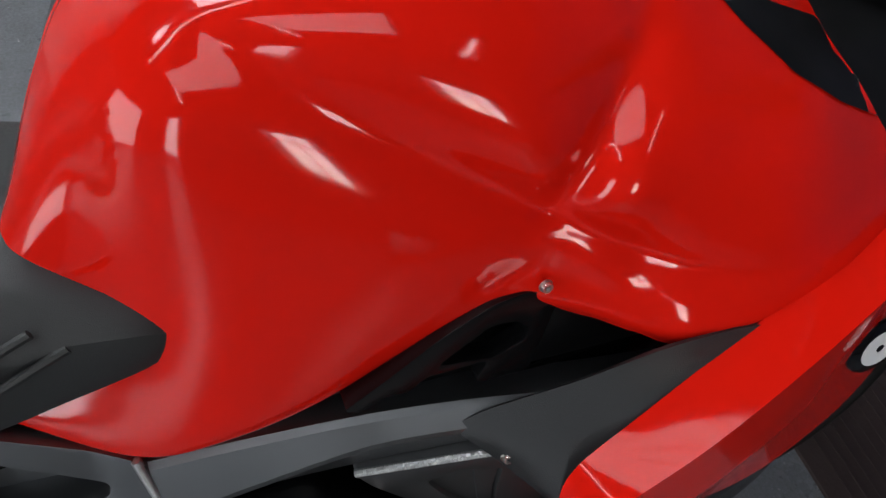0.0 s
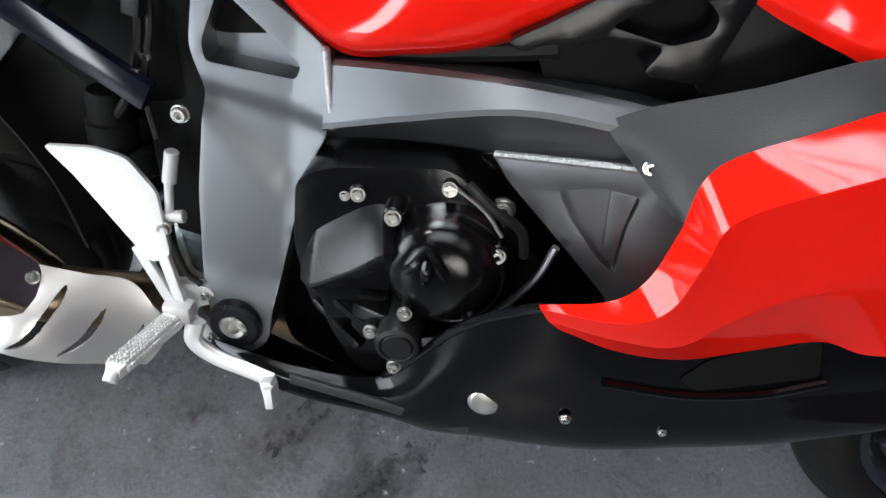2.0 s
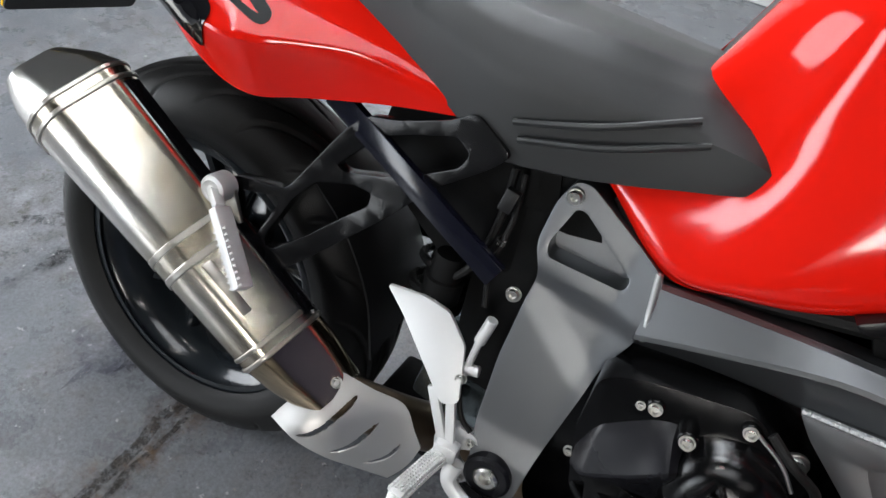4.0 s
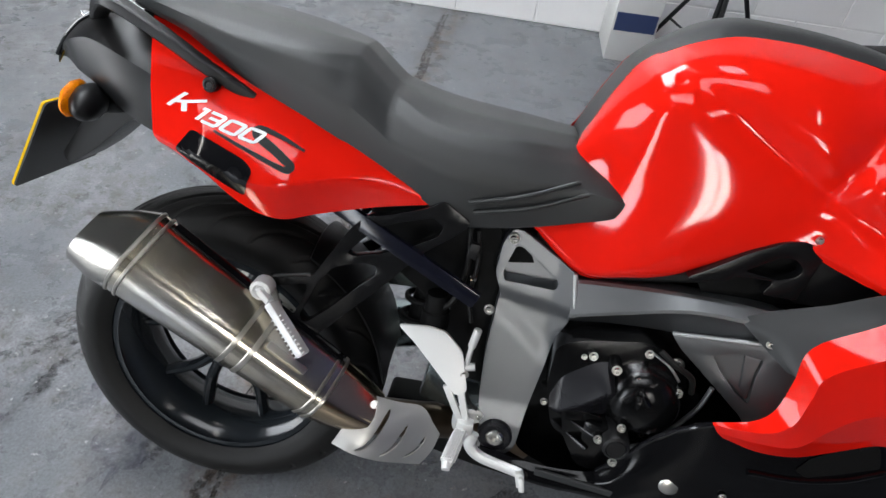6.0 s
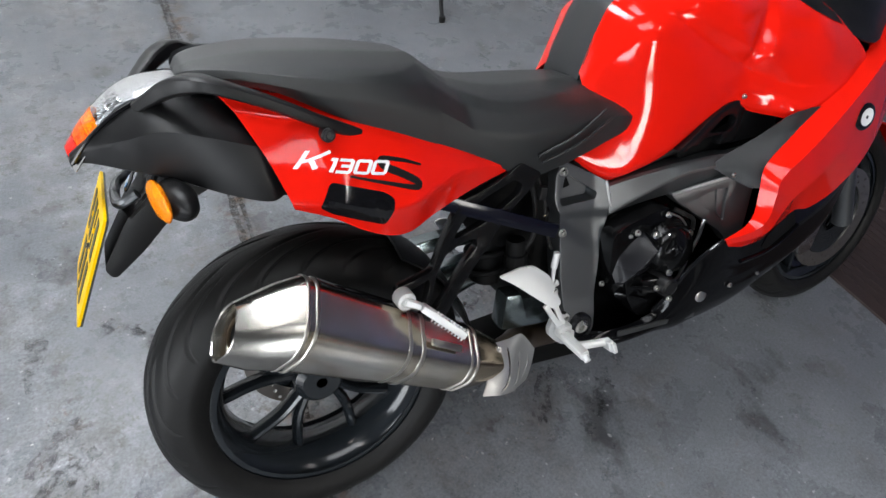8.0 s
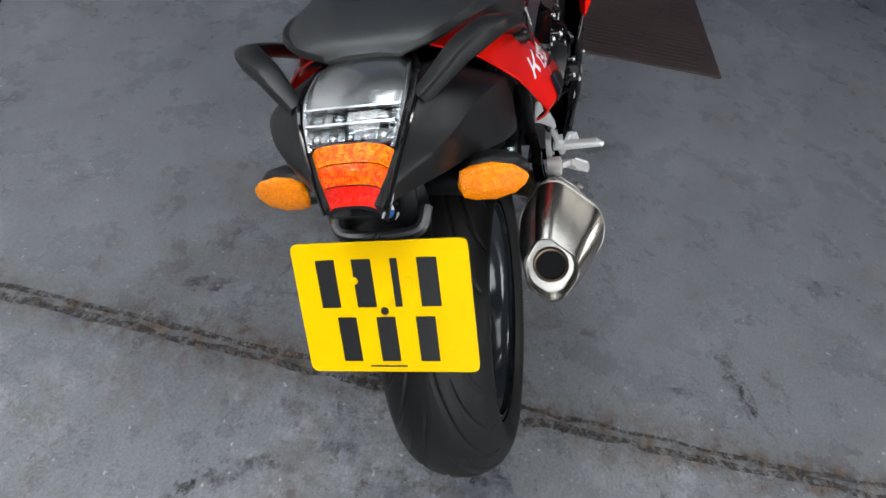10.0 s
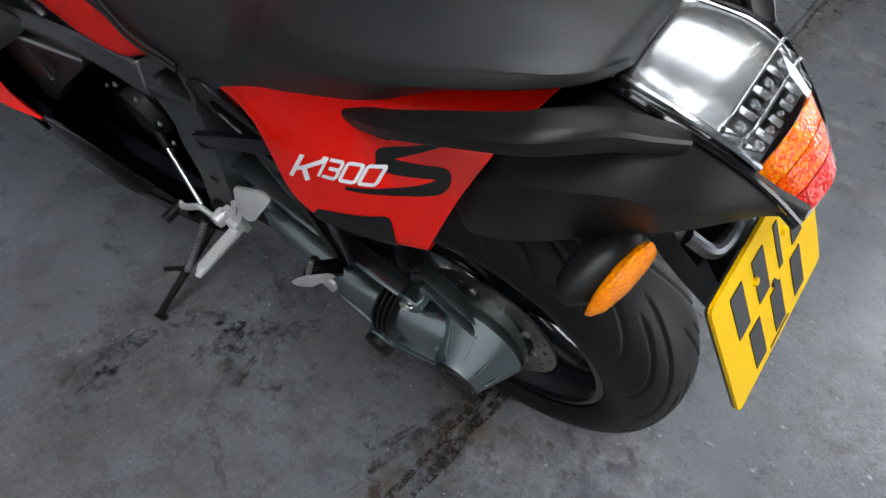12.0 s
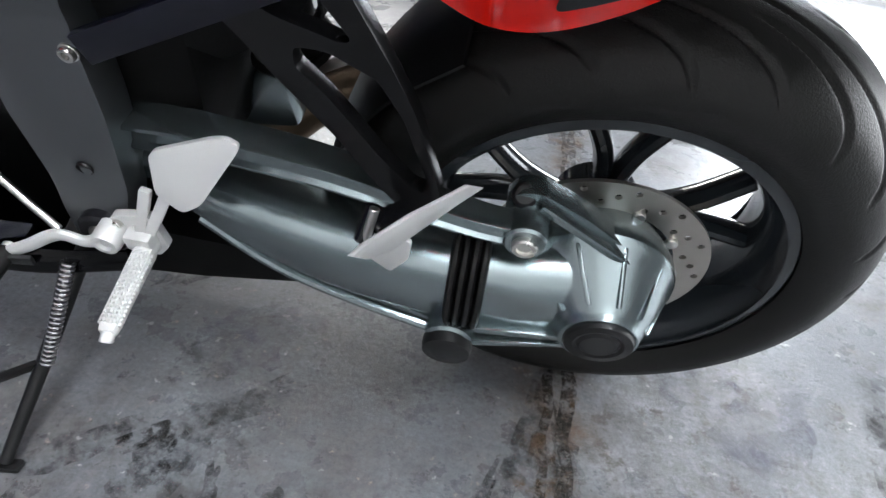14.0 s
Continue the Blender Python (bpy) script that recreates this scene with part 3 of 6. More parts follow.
def parts_trolley(m):
    """A low dark trolley with a wrapped white bundle on it."""
    root = new("parts_trolley")
    root.matrix_world = m
    part("deck", box((0, 0, 0.075), (0.62, 0.42, 0.04), bev=0.012), PLASTIC, root)
    for x in (-.25, .25):
        for y in (-.16, .16):
            part("caster", rod((x, y - .012, .028), (x, y + .012, .028), .028, n=18), RUBBER, root)
    part("handle", tube([(.30, -.15, .09), (.33, -.15, .5), (.33, .15, .5), (.30, .15, .09)], .012, 8, 40), RED, root, "red tubular handle")
    return tagged(root, "low black trolley with a red handle by the wall", "trolley")


def bundle(m):
    root = new("wrapped_bundle")
    root.matrix_world = m
    part("wrap", surface([[(-.2, -.13, 0), (-.2, -.11, .12), (-.19, 0, .16), (-.2, .11, .12), (-.2, .13, 0)], [(-.05, -.15, 0), (-.06, -.13, .17), (-.04, .01, .21), (-.05, .12, .17), (-.05, .15, 0)], [(.1, -.14, 0), (.1, -.12, .14), (.09, 0, .18), (.1, .12, .15), (.1, .14, 0)], [(.2, -.11, 0), (.2, -.1, .09), (.2, 0, .12), (.2, .1, .09), (.2, .11, 0)]], 18, 18), CARTON, root)
    part("label_patch", box((-.02, -.139, .10), (.08, .006, .05), (12, 0, 0), .001), BLUE, root, "blue label")
    part("yellow_tie", tube([(.1, -.142, 0), (.1, -.122, .142), (.09, 0, .184), (.1, .122, .152)], .006, 6, 30), YELLOW, root)
    return tagged(root, "white plastic wrapped bundle with a blue label", "bundle")


parts_trolley(pose(1.32, -2.86, 0, 0, 0, 8))
bundle(pose(1.27, -2.84, .095, 0, 0, 8))

# ---------------------------------------------------------------- the motorcycle, built upright and then leaned on its side stand

bike = new("motorcycle")
bike.matrix_world = Matrix.Rotation(radians(-LEAN), 4, "X")
tagged(bike, "red sports touring motorcycle with black seat leaning on its side stand", "motorcycle")

AX, AZ = -0.225, 0.325   # rear axle
FX, FZ = 1.37, 0.305     # front axle


def bolt_mesh(r=0.008, h=0.006):
    r = r * 0.8
    bm = lathe([(0, h * 0.35), (r * 0.42, h * 0.35), (r * 0.5, h), (r * 0.9, h), (r, h * 0.75), (r, 0), (0, 0)], n=18)
    lathe([(r, 0), (r * 1.2, 0), (r * 1.2, h * 0.25), (r * 0.9, h * 0.25)], n=18, bm=bm)
    return bm


first_bolt = part("bolt", bolt_mesh(), BOLT, bike, "bright steel flange bolt")
first_bolt.matrix_local = axis_matrix((0.292, -0.123, 0.701), (0, -1, -0.15)) @ Matrix.Scale(1.2, 4)


def bolt(p, d=(0, -1, 0), s=1.0):
    return again(first_bolt, axis_matrix(p, d) @ Matrix.Scale(s * .85, 4), bike)


# ---- wheels


def tyre(R, prof, n_turn, pitch, sweep, fine):
    """A tyre as a fine net; the tread's curved grooves are sunk into it."""
    ps = curve([(y, r, 0) for y, r in prof], fine)
    half = [(p.x, p.y) for p in ps]
    full = [(-y, r) for y, r in reversed(half[1:])] + half
    N = n_turn
    rows = []
    wid = max(p[0] for p in half)
    for i in range(N):
        a = 2 * math.pi * i / N
        row = []
        for y, r in full:
            s = y / wid
            d = 0.0
            if r > R - 0.058:
                side = 1 if s > 0 else -1
                plen = 2 * math.pi * R / pitch
                q = 1 - min(1, abs(s))
                steep = math.hypot(1, sweep * 1.7 * q ** 0.7 * plen / wid)
                for off, lo, hi in ((0.0, 0.08, 0.93), (0.5, 0.34, 0.98)):
                    u = (a / (2 * math.pi) * pitch + off + side * 0.25 - sweep * (1 - q ** 1.7)) % 1.0
                    u = min(u, 1 - u) * plen / steep
                    end = max(0.0, min(1.0, (abs(s) - lo) / 0.06, (hi - abs(s)) / 0.06))
                    d = max(d, 0.0036 * end * max(0.0, min(1.0, (0.0046 - u) / 0.0036)))
            rr = r - d
            row.append(Vector((math.cos(a) * rr, y, math.sin(a) * rr)))
        rows.append(row)
    bm = bmesh.new()
    vs = [[bm.verts.new(v) for v in r] for r in rows]
    for i in range(N):
        A, B = vs[i], vs[(i + 1) % N]
        for j in range(len(A) - 1):
            bm.faces.new((A[j], B[j], B[j + 1], A[j + 1]))
    return bm


def rim_mesh(rw, hw, hub_r, hub_w):
    """Barrel, hub and forked spokes, turned round the y axis."""
    m = Matrix.Rotation(radians(-90), 4, "X")
    prof = [(rw, -hw), (rw + 0.008, -hw + 0.002), (rw + 0.008, -hw + 0.008), (rw - 0.004, -hw + 0.016), (rw - 0.016, -hw + 0.034), (rw - 0.022, -0.02), (rw - 0.022, 0.02), (rw - 0.016, hw - 0.034), (rw - 0.004, hw - 0.016), (rw + 0.008, hw - 0.008), (rw + 0.008, hw - 0.002), (rw, hw)]
    inner = [(r - 0.006, h) for r, h in reversed(prof)]
    bm = lathe(prof + inner + [prof[0]], m, 96)
    lathe([(0.012, -hub_w), (hub_r * 0.75, -hub_w), (hub_r, -hub_w + 0.012), (hub_r, hub_w - 0.012), (hub_r * 0.75, hub_w), (0.012, hub_w)], m, 40, bm)
    return bm


def spokes_on(wheel, rw, hub_r, spokes):
    for k in range(spokes):
        a = 2 * math.pi * (k + 0.25) / spokes
        for sgn in (-1, 1):
            b = a + sgn * 0.5 * math.pi / spokes * 0.95
            p0 = Vector((math.cos(a + sgn * 0.1), 0, math.sin(a + sgn * 0.1))) * (hub_r - 0.004)
            pm = Vector((math.cos(a + sgn * 0.17), 0, math.sin(a + sgn * 0.17))) * (rw * 0.55)
            p1 = Vector((math.cos(b), 0, math.sin(b))) * (rw - 0.018)
            part("spoke", tube([p0, pm, p1], (0.0125, 0.011), 12, 14, flat=1.7), RIM, wheel)


def settled(bm):
    """Flattens the tyre where it would sink into the floor."""
    c, k = math.cos(radians(LEAN)), math.sin(radians(LEAN))
    for v in bm.verts:
        h = (v.co.z + AZ) * c - v.co.y * k
        if h < 0.001:
            v.co.z += (0.001 - h) / c
    return bm


REAR = [(0, .3235), (.02, .322), (.04, .317), (.06, .3075), (.077, .294), (.089, .276), (.0945, .260), (.0935, .246), (.087, .232), (.079, .221)]
rear = part("wheel", rim_mesh(.214, .078, .052, .05), RIM, bike, "gloss black cast rear wheel rim")
rear.location = (AX, 0, AZ)
spokes_on(rear, .214, .052, 5)
part("tyre", settled(tyre(.3235, REAR, 1300, 11, 1.6, 84)), RUBBER, rear, "wide black rear tyre with curved grooves", angle=40)

FRONT = [(0, .30), (.015, .2985), (.03, .292), (.045, .279), (.055, .264), (.06, .25), (.059, .24), (.054, .229), (.048, .221)]
front = part("wheel", rim_mesh(.214, .046, .045, .04), RIM, bike, "black cast front wheel rim")
front.location = (FX, 0, FZ)
spokes_on(front, .214, .045, 5)
part("tyre", tyre(.30, FRONT, 420, 12, 1.2, 26), RUBBER, front, "narrower black front tyre", angle=40)


def disc_mesh(r0, r1, t, holes=True):
    m = Matrix.Rotation(radians(-90), 4, "X")
    n = 40
    bm = bmesh.new()
    loops = []
    edges = []
    for rr, cnt in ((r1, 96), (r0, 60)):
        vs = [bm.verts.new((rr * math.cos(2 * math.pi * i / cnt), 0, rr * math.sin(2 * math.pi * i / cnt))) for i in range(cnt)]
        edges += [bm.edges.new((vs[i], vs[(i + 1) % cnt])) for i in range(cnt)]
    if holes:
        for k in range(n):
            rr = r0 + (r1 - r0) * (0.25, 0.5, 0.75)[k % 3]
            a = 2 * math.pi * k / n
            c = Vector((rr * math.cos(a), 0, rr * math.sin(a)))
            vs = [bm.verts.new(c + Vector((0.0042 * math.cos(q), 0, 0.0042 * math.sin(q)))) for q in [2 * math.pi * j / 8 for j in range(8)]]
            edges += [bm.edges.new((vs[i], vs[(i + 1) % 8])) for i in range(8)]
    bmesh.ops.triangle_fill(bm, use_beauty=True, edges=edges)
    g = bmesh.ops.extrude_face_region(bm, geom=bm.faces[:])
    for v in g["geom"]:
        if isinstance(v, bmesh.types.BMVert):
            v.co.y += t
    return bm


d = part("brake_disc", disc_mesh(.092, .1325, .005), DISC, rear, "drilled steel brake disc")
d.location = (0, .068, 0)
m = Matrix.Rotation(radians(-90), 4, "X")
carrier = lathe([(.03, -.005), (.088, -.003), (.098, .001), (.098, .004), (.088, .004), (.03, .006)], m, 48)
c = part("disc_carrier", carrier, RIM, rear)
c.location = (0, .068, 0)
for k in range(10):
    a = 2 * math.pi * k / 10
    o = part("rivet", rod((0.094 * math.cos(a), .066, .094 * math.sin(a)), (0.094 * math.cos(a), .078, .094 * math.sin(a)), .007, n=12), BOLT, rear) if k == 0 else again(o, Matrix.Rotation(-a, 4, "Y"), rear)
for sy in (-1, 1):
    d = part("brake_disc", disc_mesh(.115, .16, .005), DISC, front, "drilled steel front brake disc")
    d.location = (0, sy * .066 - .002, 0)
    tub = lathe([(.04, -.003), (.118, -.002), (.118, .002), (.04, .003)], m, 40)
    c = part("disc_carrier", tub, RIM, front)
    c.location = (0, sy * .062, 0)

# ---- frame: pivot casting, beam and gusset, on both sides


def frame_y(x, z):
    return 0.121 + 0.15 * (0.70 - z) + 0.18 * max(0.0, x - 0.37)


def casting_y(x, z):
    """The casting's face: a proud band round the recess, a crease below it and a rounded leg."""
    y = frame_y(x, z)

    def ease(u):
        u = max(0.0, min(1.0, u))
        return u * u * (3 - 2 * u)

    below = 0.606 - 0.122 * (x - 0.28) - z
    y -= 0.007 * ease((below + 0.014) / 0.028)
    left = (0.606 - 0.80 * (x - 0.28) - z) * 0.78
    y += 0.005 * ease((left + 0.01) / 0.04)
    return y + 0.006 * ease((0.42 - z) / 0.05)


CASTING = [(.276, .690), (.288, .715), (.304, .716), (.395, .664), (.405, .655), (.408, .60), (.405, .580), (.388, .540), (.374, .45), (.364, .385),
           (.360, .335), (.342, .316), (.312, .318), (.298, .345), (.284, .41), (.280, .50), (.284, .580), (.287, .606), (.272, .640)]
RECESS = [(.288, .629), (.284, .645), (.298, .688), (.308, .689), (.377, .641), (.373, .627)]
for s in (-1, 1):
    fy = lambda x, z, s=s: s * casting_y(x, z)
    fr = part("frame_casting", prism(rounded(CASTING, .012), 0, -s * .045, [rounded(RECESS, .006)], .0045, fy, step=.007), FRAME, bike, "dark grey cast frame plate with a triangular recess")
    part("recess_floor", prism(rounded([(.278, .617), (.274, .65), (.293, .697), (.315, .697), (.386, .646), (.384, .617)], .004), -s * .034, -s * .044, (), 0, fy), FRAME, fr)
    rows = []
    for x, zt, zr, zb in ((.402, .651, .591, .572), (.48, .662, .619, .588), (.575, .672, .649, .598), (.66, .676, .656, .60), (.76, .675, .658, .62), (.86, .68, .665, .64)):
        y = frame_y(x, (zt + zr) / 2)
        yb = frame_y(x, zr) - .016
        rows.append([(x, s * (y - .046), zb + .004), (x, s * (yb - .004), zb), (x, s * yb, zb + .004), (x, s * (y + .006), zr - .002), (x, s * (y + .006), zr + .004), (x, s * (y - .006), zt - .004), (x, s * (y - .012), zt), (x, s * (y - .046), zt - .002)])
    beam = loft([[c for c in r] for r in zip(*[curve(col, 24) for col in zip(*rows)])])
    part("frame_beam", beam, FRAME, fr, angle=11)
    wl = []
    for i in range(34):
        u = i / 33
        z = .660 - .068 * u
        wl.append(Vector((.399 + .012 * u, s * (frame_y(.40, z) + .001), z)))
    bead = join(*[lathe([(0, -.0034), (.0036, -.002), (.0042, 0), (.0036, .002), (0, .0034)], axis_matrix(p - Vector((0, s * .0022, 0)), (.14, 0, -1)), 12) for p in wl])
    part("weld_seam", bead, WELD, fr, "rippled weld bead")
    g = lambda x, z, s=s: s * (.160 + .3 * max(0, x - .565))
    GUS = [(.563, .602), (.706, .636), (.75, .640), (.745, .47), (.72, .462), (.690, .499), (.646, .533), (.581, .582)]
    SLOT = [(.626, .588), (.656, .604), (.692, .606), (.690, .575), (.694, .524), (.676, .534), (.645, .562)]
    gu = part("gusset_plate", prism(rounded(GUS, .006), 0, -s * .03, [rounded(SLOT, .006)], .0025, g), GUSSET, fr)
    part("slot_floor", prism([(.615, .598), (.66, .616), (.704, .616), (.704, .512), (.670, .524), (.636, .556)], -s * .009, -s * .020, (), 0, g), GUSSET, gu)
    part("slot_cheek", prism(rounded([(.668, .603), (.690, .604), (.688, .575), (.691, .53), (.678, .545)], .003), -s * .004, -s * .012, (), .002, g), GUSSET, gu)
    bead = join(*[lathe([(0, -.0026), (.0036, -.0018), (.0040, 0), (.0036, .0018), (0, .0026)], axis_matrix((.566 + .155 * i / 43, g(.566 + .155 * i / 43, .6) - s * .0005, .604 + .035 * i / 43), (1, s * .3, .22)), 8) for i in range(44)])
    part("weld_seam", bead, WELD, gu)
    fb = (.292, s * .123, .701)
    if s == 1:
        bolt(fb, (0, 1, -.15), 1.25)
    bolt((.273, s * .157, .585), (0, s, 0), 1.35)
    if s > 0:
        part("casting_plug", lathe([(0, -.001), (.006, -.001), (.0075, .001), (.0085, .0012), (.009, -.002)], axis_matrix((.323, casting_y(.323, .434) + .001, .434), (0, 1, -.15)), 18), PLASTIC, fr)
    part("pivot_boss", lathe([(.017, .002), (.026, .002), (.030, -.001), (.031, -.020)], axis_matrix((.323, s * .183, .353), (0, s, 0)), 32), COVER, fr, "dark boss round the swingarm pivot")
    pv = lathe([(0, -.006), (.0065, -.006), (.0075, .003), (.0125, .004), (.0155, .002), (.0168, -.004)], axis_matrix((.323, s * .184, .353), (0, s, 0)), 28)
    part("pivot_bolt", pv, BOLT, fr, "hollow swingarm pivot bolt")
bolt((.6865, -.2075, .6395), (-.1, -1, .1), 1.0)
bolt((.711, -.174, .799), (0, -1, 0), .9)
bolt((.582, -.168, .554), (0, -1, 0), 1.9)

# ---- tank cover: nets from the lower edge up to the centre trim

TANK = [
    [(.317, .108, .722), (.322, .112, .73), (.332, .104, .76), (.342, .098, .795), (.350, .092, .825), (.357, .082, .845), (.362, .070, .859), (.367, .055, .870)],
    [(.402, .122, .660), (.402, .140, .677), (.406, .132, .73), (.412, .119, .795), (.416, .114, .862), (.414, .106, .910), (.409, .088, .934), (.403, .055, .947)],
    [(.47, .124, .666), (.47, .154, .686), (.475, .153, .74), (.475, .147, .83), (.470, .147, .91), (.466, .142, .952), (.456, .112, .980), (.440, .055, .998)],
    [(.54, .127, .686), (.54, .155, .704), (.55, .163, .765), (.552, .164, .84), (.548, .167, .905), (.542, .163, .957), (.536, .134, 1.003), (.528, .06, 1.040)],
    [(.612, .148, .735), (.614, .160, .750), (.622, .168, .79), (.628, .177, .85), (.630, .182, .905), (.634, .174, .955), (.632, .144, 1.008), (.62, .066, 1.046)],
    [(.685, .162, .775), (.688, .173, .788), (.70, .178, .815), (.705, .190, .842), (.705, .196, .875), (.712, .189, .930), (.718, .147, .992), (.724, .072, 1.037)],
    [(.755, .182, .759), (.755, .193, .772), (.755, .196, .797), (.750, .201, .82), (.748, .204, .855), (.750, .196, .915), (.762, .153, .979), (.775, .08, 1.027)],
    [(.79, .203, .751), (.792, .214, .764), (.79, .213, .79), (.785, .209, .815), (.780, .205, .852), (.780, .194, .912), (.790, .158, .970), (.81, .08, 1.021)],
    [(.832, .222, .745), (.836, .234, .758), (.83, .230, .785), (.826, .222, .810), (.820, .213, .845), (.820, .200, .90), (.828, .162, .960), (.85, .08, 1.013)],
    [(.925, .228, .772), (.93, .238, .785), (.925, .236, .81), (.92, .228, .84), (.91, .220, .87), (.90, .200, .915), (.905, .155, .96), (.92, .08, 1.0)],
    [(1.04, .205, .83), (1.04, .213, .842), (1.03, .21, .86), (1.01, .20, .885), (.99, .188, .905), (.97, .165, .935), (.96, .13, .96), (.965, .08, .988)],
]
# the lower lip's shadow gap is closed by a rubber seal
# two valleys that meet below the knee: x, z and depth along each
VALLEYS = (
    [(.44, .990, .0), (.478, .985, .006), (.518, .972, .014), (.561, .948, .020), (.612, .919, .025), (.676, .884, .030), (.710, .868, .032), (.757, .842, .024), (.82, .818, .015), (.89, .808, .008), (.96, .815, .0)],
    [(.708, .868, .032), (.722, .905, .026), (.743, .945, .019), (.765, .972, .012), (.785, .998, .007), (.80, 1.02, .002)],
)


def pressed(bm):
    """Presses the valleys into the tank cover: a tight upper lip and a long soft lower flank."""
    lines = [curve(v, 24) for v in VALLEYS]
    moves = []
    for v in bm.verts:
        deep = 0.0
        px_, pz_ = v.co.x, v.co.z
        for k, line in enumerate(lines):
            best = None
            for a, b in zip(line, line[1:]):
                ex, ez = b.x - a.x, b.y - a.y
                u = max(0.0, min(1.0, ((px_ - a.x) * ex + (pz_ - a.y) * ez) / (ex * ex + ez * ez)))
                dx, dz = px_ - a.x - u * ex, pz_ - a.y - u * ez
                r2 = dx * dx + dz * dz
                if best is None or r2 < best[0]:
                    best = (r2, a.z + u * (b.z - a.z), (ex * dz - ez * dx) / math.sqrt(ex * ex + ez * ez))
            r2, depth, sidewise = best
            up, down = ((0.020, 0.055), (0.030, 0.020))[k]
            mixw = 0.5 + 0.5 * math.tanh(sidewise / 0.006)
            wide = down + (up - down) * mixw
            r = math.sqrt(r2 + 0.006 ** 2) - 0.006
            deep = (deep ** 6 + (depth * math.exp(-r / wide)) ** 6) ** (1 / 6)
        moves.append((v, Vector((0, -math.copysign(deep, v.co.y), -0.25 * deep))))
    for v, d in moves:
        v.co += d
    return bm


def tank_half(rows):
    """One side of the cover: evened out, pressed, and given its thickness."""
    bm = surface(rows, 150, 100, thick=0)
    inner = [v for v in bm.verts if not v.is_boundary]
    for _ in range(30):
        bmesh.ops.smooth_vert(bm, verts=inner, factor=0.5, use_axis_x=True, use_axis_y=True, use_axis_z=True)
    pressed(bm)
    for _ in range(4):
        bmesh.ops.smooth_vert(bm, verts=inner, factor=0.5, use_axis_x=True, use_axis_y=True, use_axis_z=True)
    bmesh.ops.recalc_face_normals(bm, faces=bm.faces[:])
    bmesh.ops.solidify(bm, geom=bm.faces[:], thickness=0.003)
    return bm


tank = part("tank_cover", join(tank_half([mirror(r) for r in TANK]), tank_half(TANK)), RED, bike, "glossy red fuel tank cover")
for s in (-1, 1):
    dark = [(.842, .999), (.858, .977), (.888, .951), (.934, .930), (.983, .914), (.970, .945), (.955, .972), (.90, .985)]
    part("cockpit_edge", draped(flat_poly(rounded(dark, .004)), tank, s, .002), PLASTIC, tank, "black trim at the front of the tank")
for s in (-1, 1):
    part("tank_seal", tube([(.335, s * .098, .715), (.372, s * .104, .682), (.403, s * .108, .664), (.47, s * .112, .669), (.54, s * .118, .684), (.60, s * .128, .70)], .013, 10, 40), RUBBER, tank, "black rubber seal under the tank")
strip = []
for r in [[(.362, .05, .842)]] + TANK:
    x, y, z = r[-1]
    lift = .016 * min(1, max(0, (x - .40) / .1))
    strip.append([(x, -y - .003, z - .002), (x + .002, -y * .6, z + .004 + lift * .7), (x + .003, 0, z + .006 + lift), (x + .002, y * .6, z + .004 + lift * .7), (x, y + .003, z - .002)])
part("centre_trim", surface(strip, 70, 17, thick=.004), DUCT, tank, "grey plastic trim along the top of the tank")

# ---- seat

SEAT = [(-.362, .962, .040, .960, .050, .956, .044, .953), (-.345, .975, .076, .970, .092, .964, .084, .958), (-.30, .982, .104, .972, .124, .962, .114, .953), (-.24, .983, .120, .964, .142, .948, .132, .936), (-.17, .977, .128, .954, .151, .925, .143, .897),
        (-.10, .968, .130, .945, .154, .905, .146, .862), (-.04, .958, .112, .940, .152, .890, .146, .836), (.0, .951, .078, .939, .149, .876, .145, .820), (.012, .946, .072, .935, .148, .872, .144, .816), (.024, .937, .072, .926, .147, .866, .143, .810), (.06, .908, .076, .897, .146, .842, .142, .790), (.074, .899, .080, .889, .146, .832, .142, .784), (.09, .894, .088, .883, .147, .825, .142, .772), (.14, .880, .108, .864, .152, .81, .142, .745),
        (.195, .873, .114, .857, .154, .80, .140, .714), (.27, .867, .104, .856, .150, .80, .137, .720), (.335, .862, .085, .852, .143, .800, .136, .735), (.375, .856, .075, .850, .140, .800, .136, .747), (.425, .822, .085, .818, .139, .796, .136, .762), (.452, .800, .10, .798, .134, .788, .132, .774)]
rows = []
for x, zt, y1, z1, y2, z2, y3, z3 in SEAT:
    half = [(x, y3 - .02, z3 + .002), (x, y3, z3), (x, y2, z2), (x, y1 * .45 + y2 * .55 + .004, z1 * .5 + z2 * .5 + .006), (x, y1 + .008, z1 - .003), (x, y1 - .012, z1 + .3 * (zt - z1)), (x, y1 * .5, zt), (x, 0, zt)]
    rows.append(half + [(a, -b, c) for a, b, c in reversed(half[:-1])])
across = [kinked(r, 85) for r in rows]
lines = [curve([r[i] for r in across], 181) for i in range(85)]
seat = loft([[c[i] for c in lines] for i in range(181)])
seat_ob = part("seat", seat, VINYL, bike, "black vinyl two-step saddle")
for a, b in (((.212, -.150, .757), (.372, -.140, .815)), ((.222, -.150, .742), (.388, -.139, .797))):
    for s in (-1, 1):
        mid = ((a[0] + b[0]) / 2, a[1] - .004, (a[2] + b[2]) / 2 - .004)
        part("seat_rib", tube([(p[0], p[1] * -s if s > 0 else p[1], p[2]) for p in (a, mid, b)], .0035, 8, 24, flat=.8), VINYL, seat_ob, "raised rib on the saddle's flank")

# ---- tail: red side panels, dark rear shell, lamp, grab rails

